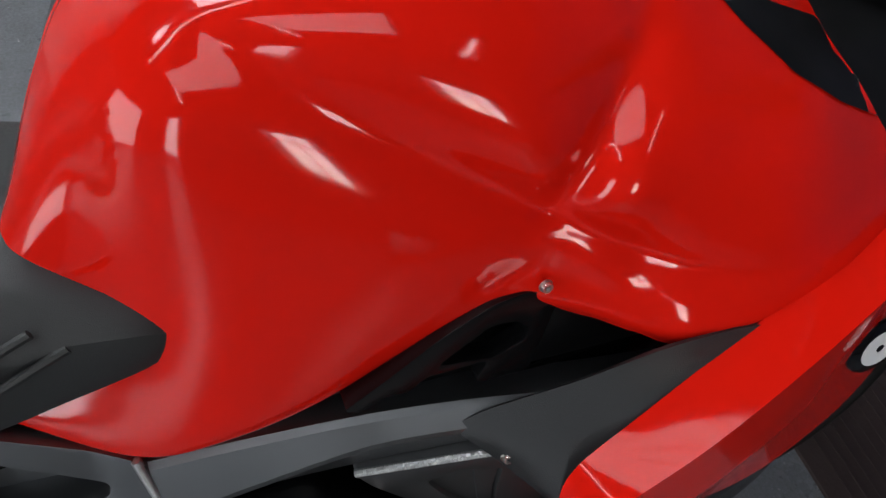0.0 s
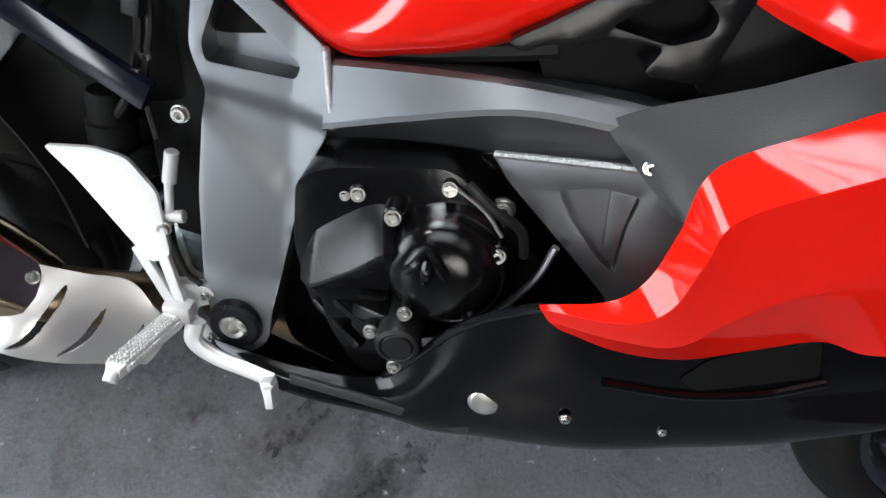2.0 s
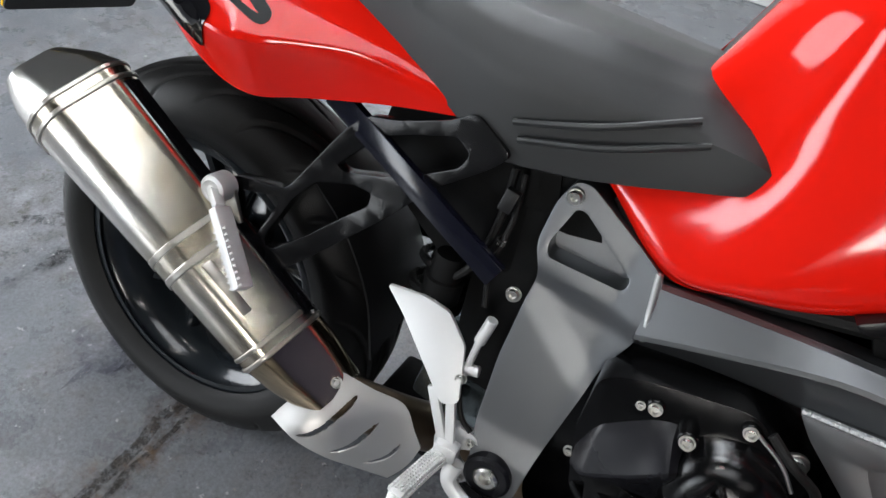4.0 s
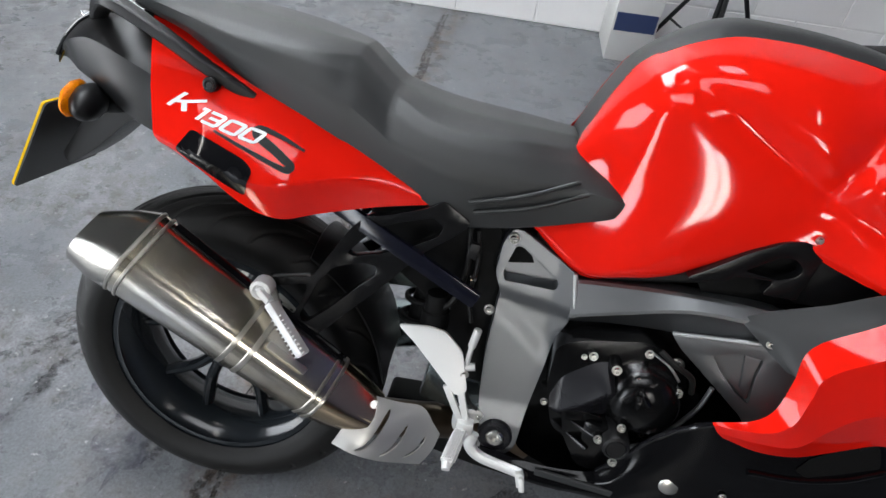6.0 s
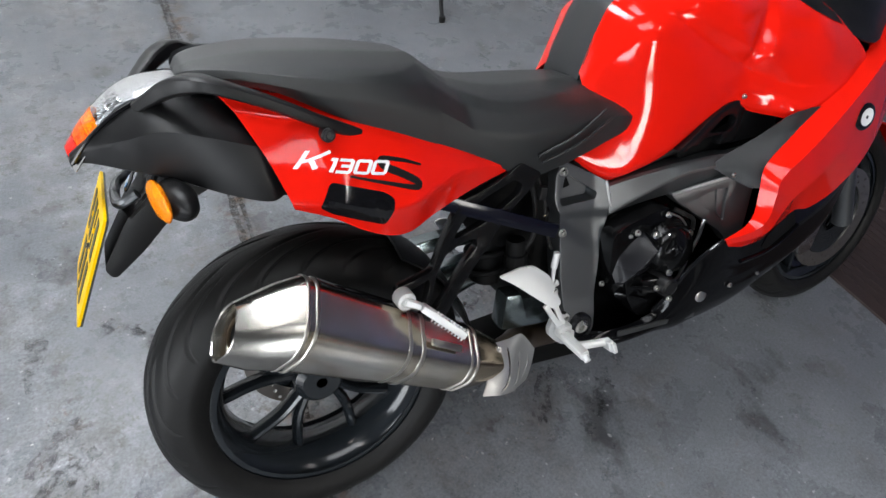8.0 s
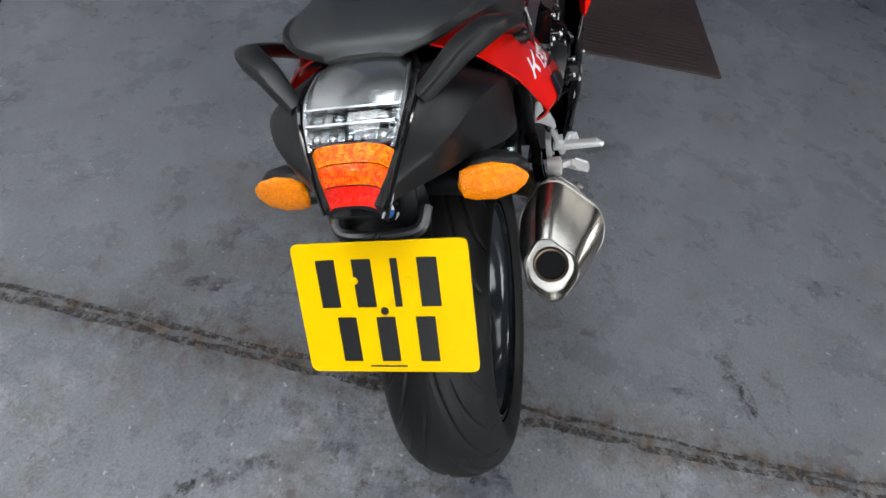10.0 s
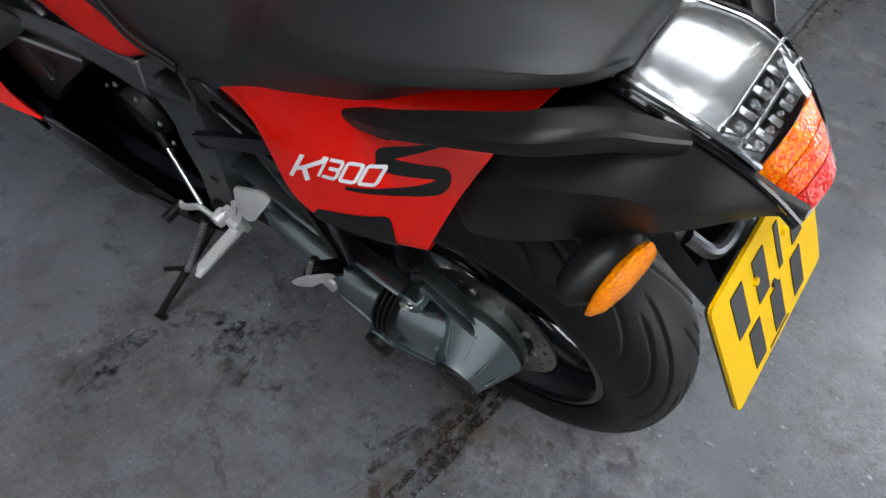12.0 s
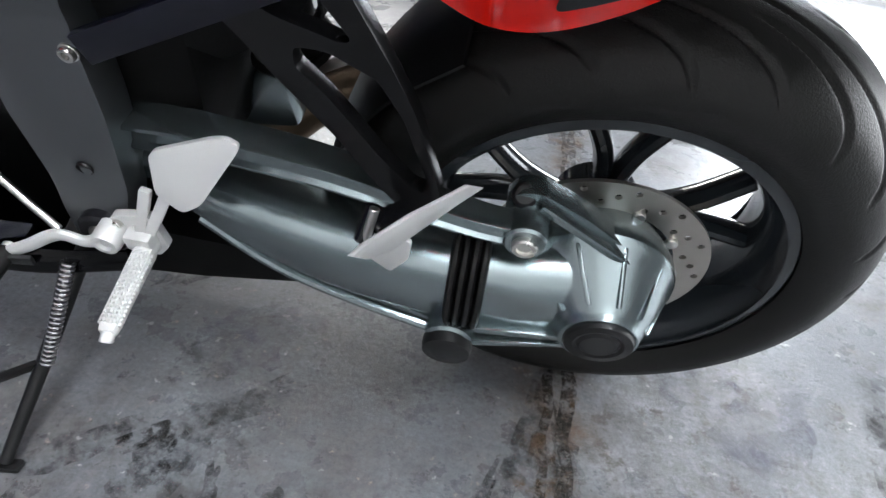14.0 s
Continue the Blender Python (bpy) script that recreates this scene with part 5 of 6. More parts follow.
for s in (-1, 1):
    hy = lambda x, z, s=s: s * (.150 + .10 * max(0, .62 - z) + .02 * max(0.0, min(1.0, (.05 - x) / .11)))
    outline = HANG if s < 0 else HANG[:6] + [(-.018, .474), (-.046, .484), (-.048, .512)] + HANG[11:]
    hg = part("passenger_carrier", prism(rounded(outline, .01), 0, -s * .018, [rounded(h, .006) for h in ((H1, H2, H3) if s < 0 else (H1, H2))], .003, hy, step=.02), SATIN, bike, "black cast passenger footrest carrier")
    part("subframe_bar", bar((.25, s * .166, .600), (.005, s * .14, .712), .027, .012, (0, 1, 0), .0012), BAR, bike, "blue-black subframe bar")
    if s < 0:
        p0, p1 = Vector((-.070, -.220, .560)), Vector((-.002, -.250, .494))
        pg = part("passenger_peg", bar(p0, p1, .014, .024, (0, -1, 0), .004), ALU, bike, "folded bare aluminium passenger footrest")
        for i in range(10):
            q = p0.lerp(p1, .25 + .68 * i / 9)
            part("rib", bar(q + Vector((-.008, -.009, -.008)), q + Vector((.008, -.009, .008)), .003, .0025, (1, 0, -1), .001), ALU, pg)
        part("peg_root", bar((-.092, -.207, .570), p0, .012, .014, (0, -1, 0), .004), ALU, pg)
        part("peg_pivot", lathe([(0, .006), (.006, .006), (.008, .002), (.012, .006), (.017, .004), (.018, 0), (.018, -.02)], axis_matrix((-.092, -.205, .570), (0, -1, 0)), 24), ALU, pg)
    else:
        pg = part("passenger_peg", loft([[Vector(p) + Vector((.010 * math.cos(a) * k, .008 * math.sin(a), .013 * math.sin(a) * k)) for a in [2 * math.pi * i / 14 for i in range(14)]] for p, k in (((.012, .238, .482), .9), ((-.005, .236, .50), 1.3), ((-.04, .233, .545), 1.1), ((-.078, .229, .588), .7))]), ALU, bike, "folded bare aluminium passenger footrest")
        part("peg_clevis", join(bar((-.03, .178, .488), (.004, .212, .492), .030, .012, (0, 0, 1), .004), rod((.006, .196, .505), (.014, .218, .478), .008)), GLOSS, pg, "black peg hinge")
        part("peg_plate", prism(rounded([(.020, .462), (.0156, .441), (-.0085, .420), (-.026, .446), (-.029, .472), (.004, .488)], .005), .206, .201, (), .0015), ALU, pg, "pale aluminium fin under the footrest")
        part("hinge_pin", rod((.004, .205, .512), (.012, .222, .474), .0045), BOLT, pg)

# ---- rider footrests, brake pedal and gear lever

HEEL = {1: [(.234, .483), (.228, .490), (.168, .512), (.154, .514), (.143, .509), (.145, .502), (.187, .441), (.207, .429), (.233, .445)], -1: [(.128, .523), (.179, .529), (.211, .525), (.243, .498), (.262, .437), (.243, .428), (.224, .444), (.160, .500)]}
for s in (-1, 1):
    Y = lambda p, s=s: (p[0], p[1] * s, p[2])
    plate = [(.250, .405), (.275, .402), (.298, .396), (.303, .380), (.294, .365), (.296, .345), (.262, .335), (.245, .355)]
    slot = [rounded([(.262, .390), (.280, .384), (.278, .364), (.262, .366)], .004)]
    reach = (s * .186, s * .176)
    if s < 0:
        plate = [(.244, .366), (.254, .390), (.276, .393), (.292, .392), (.300, .380), (.294, .369), (.281, .363), (.276, .352), (.284, .338), (.299, .331), (.303, .320), (.294, .311), (.282, .313), (.262, .330), (.247, .348)]
        slot = []
        reach = (-.172, -.160)
    root = part("footrest_bracket", prism(rounded(plate, .006), *reach, slot, .002), ALU, bike, "bare aluminium footrest bracket")
    flare = lambda x, z, s=s: s * (.160 + .36 * (.51 - z))
    part("heel_guard", prism(rounded(HEEL[s], .007), 0, -s * .005, (), .0015, flare), ALU, root, "pale aluminium heel guard")
    for a, b in (((.225, .180, .44), (.262, .188, .372)), ((.248, .176, .44), (.270, .188, .375))):
        part("guard_stay", bar(Y(a), Y(b), .012, .008, (0, 1, 0), .002), ALU, root)
    p0, p1 = Vector(Y((.263, .198, .362))), Vector(Y((.249, .298, .360)))
    p1 = Vector((.256, .300, .360) if s > 0 else (.2485, -.291, .3725))
    peg = part("footrest", bar(p0, p1, .022, .018, (0, 0, 1), .005, .018, .014), ALU, root, "ribbed aluminium footrest")
    grip = bmesh.new()
    along = (p1 - p0).normalized()
    for i in range(17):
        for j in range(5):
            q = p0.lerp(p1, .10 + .8 * i / 16) + Vector((-.0076 + .0038 * j, 0, .0085))
            bar(q - along * .0016, q + along * .0016, .0024, .0034, (0, 0, 1), .0007, bm=grip)
        for side in (-1, 1):
            q = p0.lerp(p1, .10 + .8 * i / 16) + Vector((.0105 * side, 0, .002))
            bar(q - along * .0016, q + along * .0016, .0030, .0060, (0, 0, 1), .0007, bm=grip)
    part("grip_studs", grip, ALU, peg)
    part("peg_end", rod(p1 - Vector((0, s * .004, 0)), p1 + Vector((0, s * .006, -.006)), .007), ALU, peg)
    part("peg_clevis", join(rod(Y((.265, .178, .362)), Y((.263, .205, .362)), .012), box(Y((.268, .192, .372)), (.03, .02, .022), bev=.004)), ALU, root)
    for p in ((.290, .188, .389), (.287, .188, .352)) if s > 0 else ((.289, .173, .381), (.292, .173, .321)):
        bolt(Y(p), (0, s, 0), .9)
pedal = part("brake_pedal", join(tube([(.285, -.192, .360), (.283, -.196, .335), (.305, -.198, .318), (.345, -.204, .313), (.378, -.212, .312)], .0105, 10, 36, flat=.8), bar((.372, -.212, .320), (.380, -.216, .294), .014, .03, (0, 1, 0), .003)), ALU, bike, "bare aluminium rear brake pedal")
part("pedal_tip", bar((.377, -.218, .316), (.382, -.224, .292), .010, .034, (0, 1, 0), .003), ALU, pedal)
lever = part("gear_lever", join(tube([(.300, .195, .375), (.33, .200, .36), (.361, .202, .366), (.40, .21, .345), (.43, .215, .33)], .008, 10, 30, flat=.7), rod((.43, .205, .33), (.43, .25, .33), .009)), ALU, bike, "bare aluminium gear lever")
part("link_rod", rod((.361, .196, .368), (.491, .146, .462), .0045), BOLT, lever)
part("rod_end", rod((.455, .158, .438), (.50, .143, .468), .008), RUBBER, lever)
part("lever_pivot", lathe([(0, .003), (.006, .003), (.009, .006), (.014, .006), (.016, 0), (.016, -.02)], axis_matrix((.300, .205, .375), (0, 1, 0)), 24), ALU, lever)
part("lever_rubber", rod((.43, .212, .33), (.43, .256, .33), .011), RUBBER, lever)

# ---- engine behind the frame

blk = part("engine_block", prism(rounded([(.36, .60), (.40, .645), (.95, .66), (1.0, .55), (.92, .30), (.80, .25), (.46, .25), (.37, .29), (.345, .40)], .02), -.125, .125, (), .008), ENGINE, bike, "black engine block")
part("cylinder_head", prism(rounded([(.62, .66), (.98, .72), (1.02, .60), (.95, .50), (.62, .52)], .015), -.15, .15, (), .008), ENGINE, blk)
clutch = part("clutch_cover", lathe([(0, .058), (.02, .0575), (.036, .0545), (.048, .048), (.056, .038), (.060, .024), (.066, .018), (.069, 0)], axis_matrix((.540, -.170, .492), (-.05, -1, .10)), 56), ENGINE, blk, "gloss black domed clutch cover")
part("cover_flange", prism(rounded([(.388, .555), (.42, .572), (.528, .592), (.600, .545), (.632, .505), (.617, .455), (.575, .40), (.53, .375), (.47, .36), (.41, .40), (.388, .48)], .016), -.182, -.125, (), .006), ENGINE, blk)
gc = part("generator_cover", surface([[(.396, -.150, .505), (.394, -.170, .480), (.398, -.192, .446), (.400, -.188, .440), (.404, -.160, .425)], [(.412, -.168, .522), (.410, -.186, .495), (.412, -.206, .452), (.414, -.203, .444), (.418, -.176, .425)], [(.452, -.176, .544), (.450, -.193, .520), (.452, -.216, .487), (.454, -.214, .478), (.462, -.184, .428)], [(.474, -.176, .548), (.474, -.194, .535), (.481, -.219, .514), (.484, -.216, .503), (.490, -.190, .452)], [(.486, -.150, .545), (.492, -.168, .535), (.502, -.196, .506), (.505, -.194, .495), (.504, -.160, .455)]], 41, 41, kinked, kinked, thick=.004), COVER, blk, "dark grey ridged engine cover", angle=20)
rel = part("release_housing", lathe([(0, .022), (.014, .022), (.0155, .020), (.017, .022), (.021, .020), (.0225, .014), (.023, -.07)], axis_matrix((.507, -.225, .428), (0, -1, 0)), 32), PLASTIC, blk, "round black release cylinder cap")
part("lower_cover", prism(rounded([(.416, .455), (.485, .450), (.545, .41), (.60, .395), (.57, .350), (.50, .335), (.462, .345), (.43, .40)], .012), -.20, -.12, (), .006), ENGINE, blk, "black lower engine cover")
part("left_cover", lathe([(0, .05), (.05, .045), (.075, .03), (.085, .01), (.088, 0)], axis_matrix((.55, .12, .45), (0, 1, 0)), 40), ENGINE, blk)
for k in range(9):
    bolt((.55 + .082 * math.cos(k * .7), .138, .45 + .082 * math.sin(k * .7)), (0, 1, 0), .9)
part("release_arm", bar((.46, -.20, .428), (.507, -.215, .428), .036, .03, (0, 1, 0), .006), ENGINE, blk)
part("web", bar((.415, -.18, .432), (.48, -.222, .424), .008, .012, (0, 1, 0), .002), ENGINE, blk)
part("web", bar((.412, -.178, .410), (.47, -.218, .395), .008, .012, (0, 1, 0), .002), ENGINE, blk)
for p, sc in (((.448, -.187, .552), 1), ((.395, -.153, .425), .9), ((.404, -.171, .512), 1), ((.584, -.205, .525), 1.05), ((.399, -.165, .545), 1), ((.435, -.182, .545), .7), ((.484, -.204, .545), 1.1), ((.520, -.206, .536), 1.1), ((.530, -.188, .575), 1), ((.398, -.158, .468), .8), ((.509, -.232, .460), 1), ((.479, -.232, .430), 1), ((.507, -.245, .402), 1), ((.62, -.17, .50), .8), ((.605, -.172, .468), .8), ((.56, -.178, .415), .8)):
    bolt(p, (0, -1, .12), sc * 1.1)
for p, q, r in (((.484, -.13, .545), (.484, -.203, .545), .011), ((.520, -.13, .536), (.520, -.205, .536), .011), ((.448, -.13, .552), (.448, -.186, .552), .010), ((.530, -.12, .575), (.530, -.187, .575), .009), ((.404, -.12, .512), (.404, -.17, .512), .010), ((.584, -.12, .525), (.584, -.203, .525), .011), ((.509, -.15, .460), (.509, -.231, .460), .008), ((.479, -.15, .430), (.479, -.231, .430), .008), ((.507, -.15, .402), (.507, -.244, .402), .008)):
    part("bolt_boss", rod(p, q, r, r * .9), ENGINE, blk)
for a, b in (((.520, -.222, .530), (.505, -.226, .506)), ((.522, -.222, .530), (.540, -.228, .508))):
    part("cover_rib", tube([a, ((a[0] + b[0]) / 2, a[1] - .006, (a[2] + b[2]) / 2), b], .005, 8, 12), ENGINE, clutch)
part("cover_nub", tube([(.523, -.226, .520), (.523, -.232, .510), (.524, -.228, .498)], (.007, .004), 10, 12), ENGINE, clutch)
part("oil_pipe", tube([(.535, -.186, .577), (.565, -.190, .560), (.585, -.192, .538)], .0022, 6, 20), SPRING, blk)
part("cable", tube([(.635, -.196, .54), (.625, -.197, .50), (.60, -.20, .46), (.565, -.215, .43), (.53, -.23, .425)], .0042, 8, 30), SPRING, blk, "braided clutch line")
part("hose", tube([(.545, -.19, .585), (.57, -.20, .57), (.60, -.195, .55), (.61, -.19, .52)], .005, 8, 24), RUBBER, blk)
part("drain_cap", lathe([(0, .004), (.012, .004), (.0165, .002), (.018, 0), (.018, -.06)], axis_matrix((.602, -.251, .384), (0, -1, .15)), 28), BOLT, blk, "round steel oil cap")
part("sump", prism(rounded([(.42, .32), (.85, .32), (.80, .25), (.55, .235), (.44, .25)], .02), -.12, .12, (), .01), ENGINE, blk)
# inner parts behind the frame, their shade put in as near-black colour
part("rear_block", prism(rounded([(.20, .70), (.30, .72), (.36, .60), (.34, .36), (.24, .34), (.21, .48)], .02), -.095, .095, (), .006), DARK, bike, "shadow-black block for the rear shock and airbox housing")
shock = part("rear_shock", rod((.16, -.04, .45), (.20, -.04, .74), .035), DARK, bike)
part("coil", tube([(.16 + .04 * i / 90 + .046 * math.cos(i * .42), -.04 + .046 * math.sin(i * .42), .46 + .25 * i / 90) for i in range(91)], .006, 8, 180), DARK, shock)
res = part("fluid_reservoir", lathe([(0, .06), (.018, .06), (.02, .055), (.02, .03), (.024, .028), (.024, 0), (.02, -.005), (0, -.005)], axis_matrix((.185, -.125, .52), (0, 0, 1)), 24), DARK, bike, "brake fluid reservoir coloured shadow black")
for p, q, r in (((.262, -.160, .545), (.256, -.160, .51), .007), ((.256, -.161, .51), (.252, -.161, .46), .0045), ((.268, -.160, .472), (.246, -.162, .468), .007)):
    part("brake_cylinder", rod(p, q, r), ALU, bike)
bolt((.252, -.172, .462), (0, -1, 0), 1.2)
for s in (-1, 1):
    part("inner_side_cover", prism(rounded([(.06, .735), (.24, .735), (.25, .57), (.17, .55), (.10, .60), (.05, .68)], .01), s * .095, s * .088, (), .002), DARK, bike, "inner side cover coloured shadow black")
part("undertray", prism(rounded([(-.36, .80), (-.26, .80), (.10, .77), (.26, .74), (.28, .66), (.20, .66), (.05, .72), (-.10, .74), (-.25, .765)], .01), -.10, .10, (), .006), DARK, bike, "plastic undertray over the rear wheel, coloured shadow black")
part("mudguard", surface([[(AX + .335 * math.cos(a) , y, AZ + .335 * math.sin(a) - abs(y) * abs(y) * 3) for y in (-.09, -.05, 0, .05, .09)] for a in [radians(q) for q in (8, 25, 42, 58)]], 16, 11, thick=.004), PLASTIC, bike, "black rear hugger over the tyre")

# ---- side ducts, red fairings and belly pan

DUCT_ROWS = [[(.645, .176, .658), (.655, .186, .650), (.680, .205, .632), (.708, .238, .615)],
             [(.678, .186, .682), (.700, .215, .665), (.715, .238, .645), (.725, .258, .625)],
             [(.74, .208, .718), (.755, .226, .705), (.765, .244, .695), (.775, .262, .68)],
             [(.800, .228, .757), (.815, .234, .748), (.828, .240, .738), (.84, .252, .725)],
             [(.86, .234, .766), (.88, .236, .766), (.90, .238, .768), (.92, .238, .77)]]
FAIR = [
    [(.620, .268, .528), (.622, .270, .525), (.632, .268, .512), (.645, .262, .500)],
    [(.672, .270, .545), (.684, .288, .540), (.692, .280, .515), (.70, .258, .484)],
    [(.696, .268, .570), (.712, .294, .566), (.735, .286, .525), (.758, .256, .486)],
    [(.708, .260, .615), (.722, .292, .612), (.765, .286, .56), (.815, .252, .508)],
    [(.716, .255, .670), (.734, .290, .653), (.80, .284, .59), (.868, .248, .528)],
    [(.785, .246, .712), (.82, .288, .708), (.868, .28, .62), (.912, .254, .528)],
    [(.885, .234, .768), (.93, .274, .775), (.97, .264, .67), (1.0, .252, .553)],
    [(.994, .218, .828), (1.05, .246, .838), (1.08, .236, .74), (1.12, .23, .605)],
    [(1.14, .17, .895), (1.19, .19, .90), (1.24, .18, .80), (1.27, .17, .68)],
    [(1.30, .09, .955), (1.36, .10, .93), (1.41, .09, .85), (1.42, .08, .75)],
    [(1.36, .0, .97), (1.43, .0, .94), (1.48, .0, .86), (1.47, .0, .76)],
]
BELLY = [
    [(.30, .19, .335), (.30, .195, .315), (.31, .185, .295), (.32, .10, .27)],
    [(.40, .205, .332), (.40, .218, .318), (.40, .208, .292), (.41, .10, .235)],
    [(.490, .215, .350), (.495, .232, .330), (.500, .220, .298), (.505, .10, .21)],
    [(.535, .232, .420), (.548, .246, .372), (.555, .232, .300), (.56, .10, .20)],
    [(.578, .248, .484), (.600, .254, .405), (.610, .236, .310), (.615, .10, .19)],
    [(.628, .262, .522), (.655, .258, .420), (.665, .238, .316), (.675, .10, .19)],
    [(.700, .258, .496), (.72, .258, .42), (.73, .238, .325), (.74, .10, .19)],
    [(.777, .254, .502), (.79, .256, .43), (.80, .236, .345), (.80, .10, .20)],
    [(.88, .244, .533), (.90, .248, .46), (.92, .226, .375), (.93, .10, .26)],
    [(1.0, .235, .552), (1.03, .232, .50), (1.05, .21, .43), (1.06, .08, .35)],
    [(1.12, .20, .60), (1.14, .20, .57), (1.15, .18, .52), (1.16, .06, .46)],
]
for s in (-1, 1):
    S = (lambda r: r) if s > 0 else mirror
    fa = part("side_fairing", surface([S(r) for r in FAIR], 110, 31, curve, straight), RED, bike, "faceted glossy red side fairing", angle=16)
    part("air_duct", surface([S(r) for r in DUCT_ROWS], 30, 16, thick=.004), DUCT, bike, "dark grey plastic air duct trim")
    be = part("belly_pan", surface([S(r) for r in BELLY], 60, 24, thick=.004), BELLYBLACK, bike, "gloss black belly pan")
    # no hole is cut: a flat dark patch paints the outlet's inner shade
    opening = [(.764, .465), (.781, .490), (.856, .531), (.872, .524), (.884, .490), (.784, .454)]
    part("belly_shade_patch", draped(flat_poly(rounded(opening, .006)), be, s, .0015, .012), DARK, be, "flat patch in shadow black for the belly pan's air outlet")
    part("outlet_lip", tube(S([(.70, .261, .446), (.774, .259, .447), (.84, .256, .462), (.892, .251, .486)]), .0045, 8, 26), BELLYBLACK, be)
    part("upper_lip", tube(S([(.497, .214, .352), (.520, .226, .392), (.537, .233, .423), (.556, .241, .456), (.580, .249, .485), (.604, .257, .506), (.626, .262, .521)]), .0045, 10, 40), GLOSS, be, "glossy rolled edge of the belly pan")
    part("lower_strip", bar(S([(.397, .219, .329)])[0], S([(.594, .248, .333)])[0], .013, .006, (0, 1, 0), .002), DUCT, be, "grey metal strip along the belly pan")
    bd = part("oval_badge", lathe([(0, .004), (.026, .004), (.03, .002), (.031, 0)], axis_matrix(S([(1.012, .262, .728)])[0], (-.05, s, .1)), 28), GLOSS, fa, "round fairing badge")
    part("badge_face", lathe([(.004, .0046), (.02, .0046)], axis_matrix(S([(1.012, .262, .728)])[0], (-.05, s, .1)), 24), WHITE, bd)
    BR = [(.553, .706), (.566, .700), (.59, .712), (.605, .708), (.62, .722), (.676, .724), (.664, .700), (.716, .700), (.724, .745), (.731, .782), (.70, .792), (.672, .786), (.63, .762), (.585, .728)]
    HOLE = [(.630, .732), (.672, .763), (.694, .763), (.708, .752), (.706, .738), (.680, .726)]
    part("tank_bracket", prism(rounded(BR, .008), s * .170, s * .150, [rounded(HOLE, .006)], .004), SATIN, bike, "dark plastic bracket under the tank")
    # cover behind the bracket, its shade put in as near-black colour
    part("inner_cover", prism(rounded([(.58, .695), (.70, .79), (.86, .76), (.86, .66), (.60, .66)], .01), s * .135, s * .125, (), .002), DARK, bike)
    part("side_liner", prism(rounded([(.722, .79), (.86, .765), (.86, .69), (.715, .69)], .008), s * .156, s * .146, (), .003), PLASTIC, bike, "dark textured liner under the tank")
bolt((.680, -.260, .390), (0, -1, -.2), .9)
bolt((.776, -.256, .391), (0, -1, -.2), .7)

# front end, mostly hidden behind the fairing
part("screen", surface([[(1.28, y, 1.0), (1.20, y * .9, 1.08), (1.08, y * .75, 1.16)] for y in (-.15, -.08, 0, .08, .15)], 16, 12, thick=.003), glass("screen_tint", (.7, .7, .7)), bike, "clear windscreen")
part("cockpit", surface([[(.94, -.17, .925), (.955, -.10, .965), (.955, .10, .965), (.94, .17, .925)], [(1.05, -.21, .875), (1.06, -.12, .97), (1.06, .12, .97), (1.05, .21, .875)], [(1.15, -.17, .90), (1.18, -.1, .99), (1.18, .1, .99), (1.15, .17, .90)], [(1.30, -.09, .955), (1.30, -.05, 1.0), (1.30, .05, 1.0), (1.30, .09, .955)]], 14, 18, thick=.004), PLASTIC, bike, "black cockpit panel")
part("dash", box((1.10, 0, 1.02), (.08, .22, .1), (0, -30, 0), .01), PLASTIC, bike, "black instrument cluster")
for s in (-1, 1):
    hb = part("handlebar", tube([(1.03, s * .05, 1.0), (1.02, s * .20, 1.03), (.985, s * .27, 1.046), (.90, s * .34, 1.032), (.87, s * .365, 1.026)], .012, 12, 24), PLASTIC, bike, "black clip-on handlebar")
    part("grip", rod((.955, s * .296, 1.042), (.865, s * .37, 1.025), .0175, bev=.003), RUBBER, hb)
    part("switch_block", join(box((1.005, s * .262, 1.044), (.05, .045, .066), (0, 0, -s * 40), .01), rod((1.01, s * .25, 1.075), (1.03, s * .24, 1.085), .012)), PLASTIC, hb, "black switch block")
    part("lever", tube([(1.03, s * .25, 1.04), (.99, s * .325, 1.035), (.915, s * .385, 1.02)], .006, 8, 20, flat=.7), PLASTIC, hb)
    part("fork_leg", rod((FX, s * .095, FZ), (1.15, s * .095, .95), .027), FRAME, bike)
    part("caliper", prism(rounded([(FX - .19, FZ - .02), (FX - .13, FZ + .05), (FX - .10, FZ + .02), (FX - .12, FZ - .06), (FX - .17, FZ - .07)], .012), s * .05, s * .095, (), .006), BOLT, bike, "front brake caliper")
part("front_mudguard", surface([[(FX + .318 * math.cos(a), y, FZ + .318 * math.sin(a) - abs(y) * .25) for y in (-.07, -.04, 0, .04, .07)] for a in [radians(q) for q in (20, 60, 100, 140, 165)]], 30, 11, thick=.004), RED, bike, "red front mudguard")

# ---- swingarm with shaft drive on the far side

sw = []
for x, y0, y1, z0, z1 in ((.31, .05, .115, .378, .436), (.225, .065, .150, .356, .424), (.14, .078, .168, .318, .412), (.045, .084, .178, .290, .401), (-.062, .088, .180, .272, .393)):
    cy, cz, hy_, hz = (y0 + y1) / 2, (z0 + z1) / 2, (y1 - y0) / 2, (z1 - z0) / 2
    sw.append([(x, cy + hy_ * math.copysign(abs(math.cos(a)) ** .7, math.cos(a)), cz + hz * math.copysign(abs(math.sin(a)) ** .7, math.sin(a))) for a in [2 * math.pi * k / 28 for k in range(28)]])
swing = part("swingarm", loft([list(r) for r in zip(*[curve(c, 30) for c in zip(*sw)])]), SWING, bike, "silver-grey metallic shaft drive swingarm", angle=40)
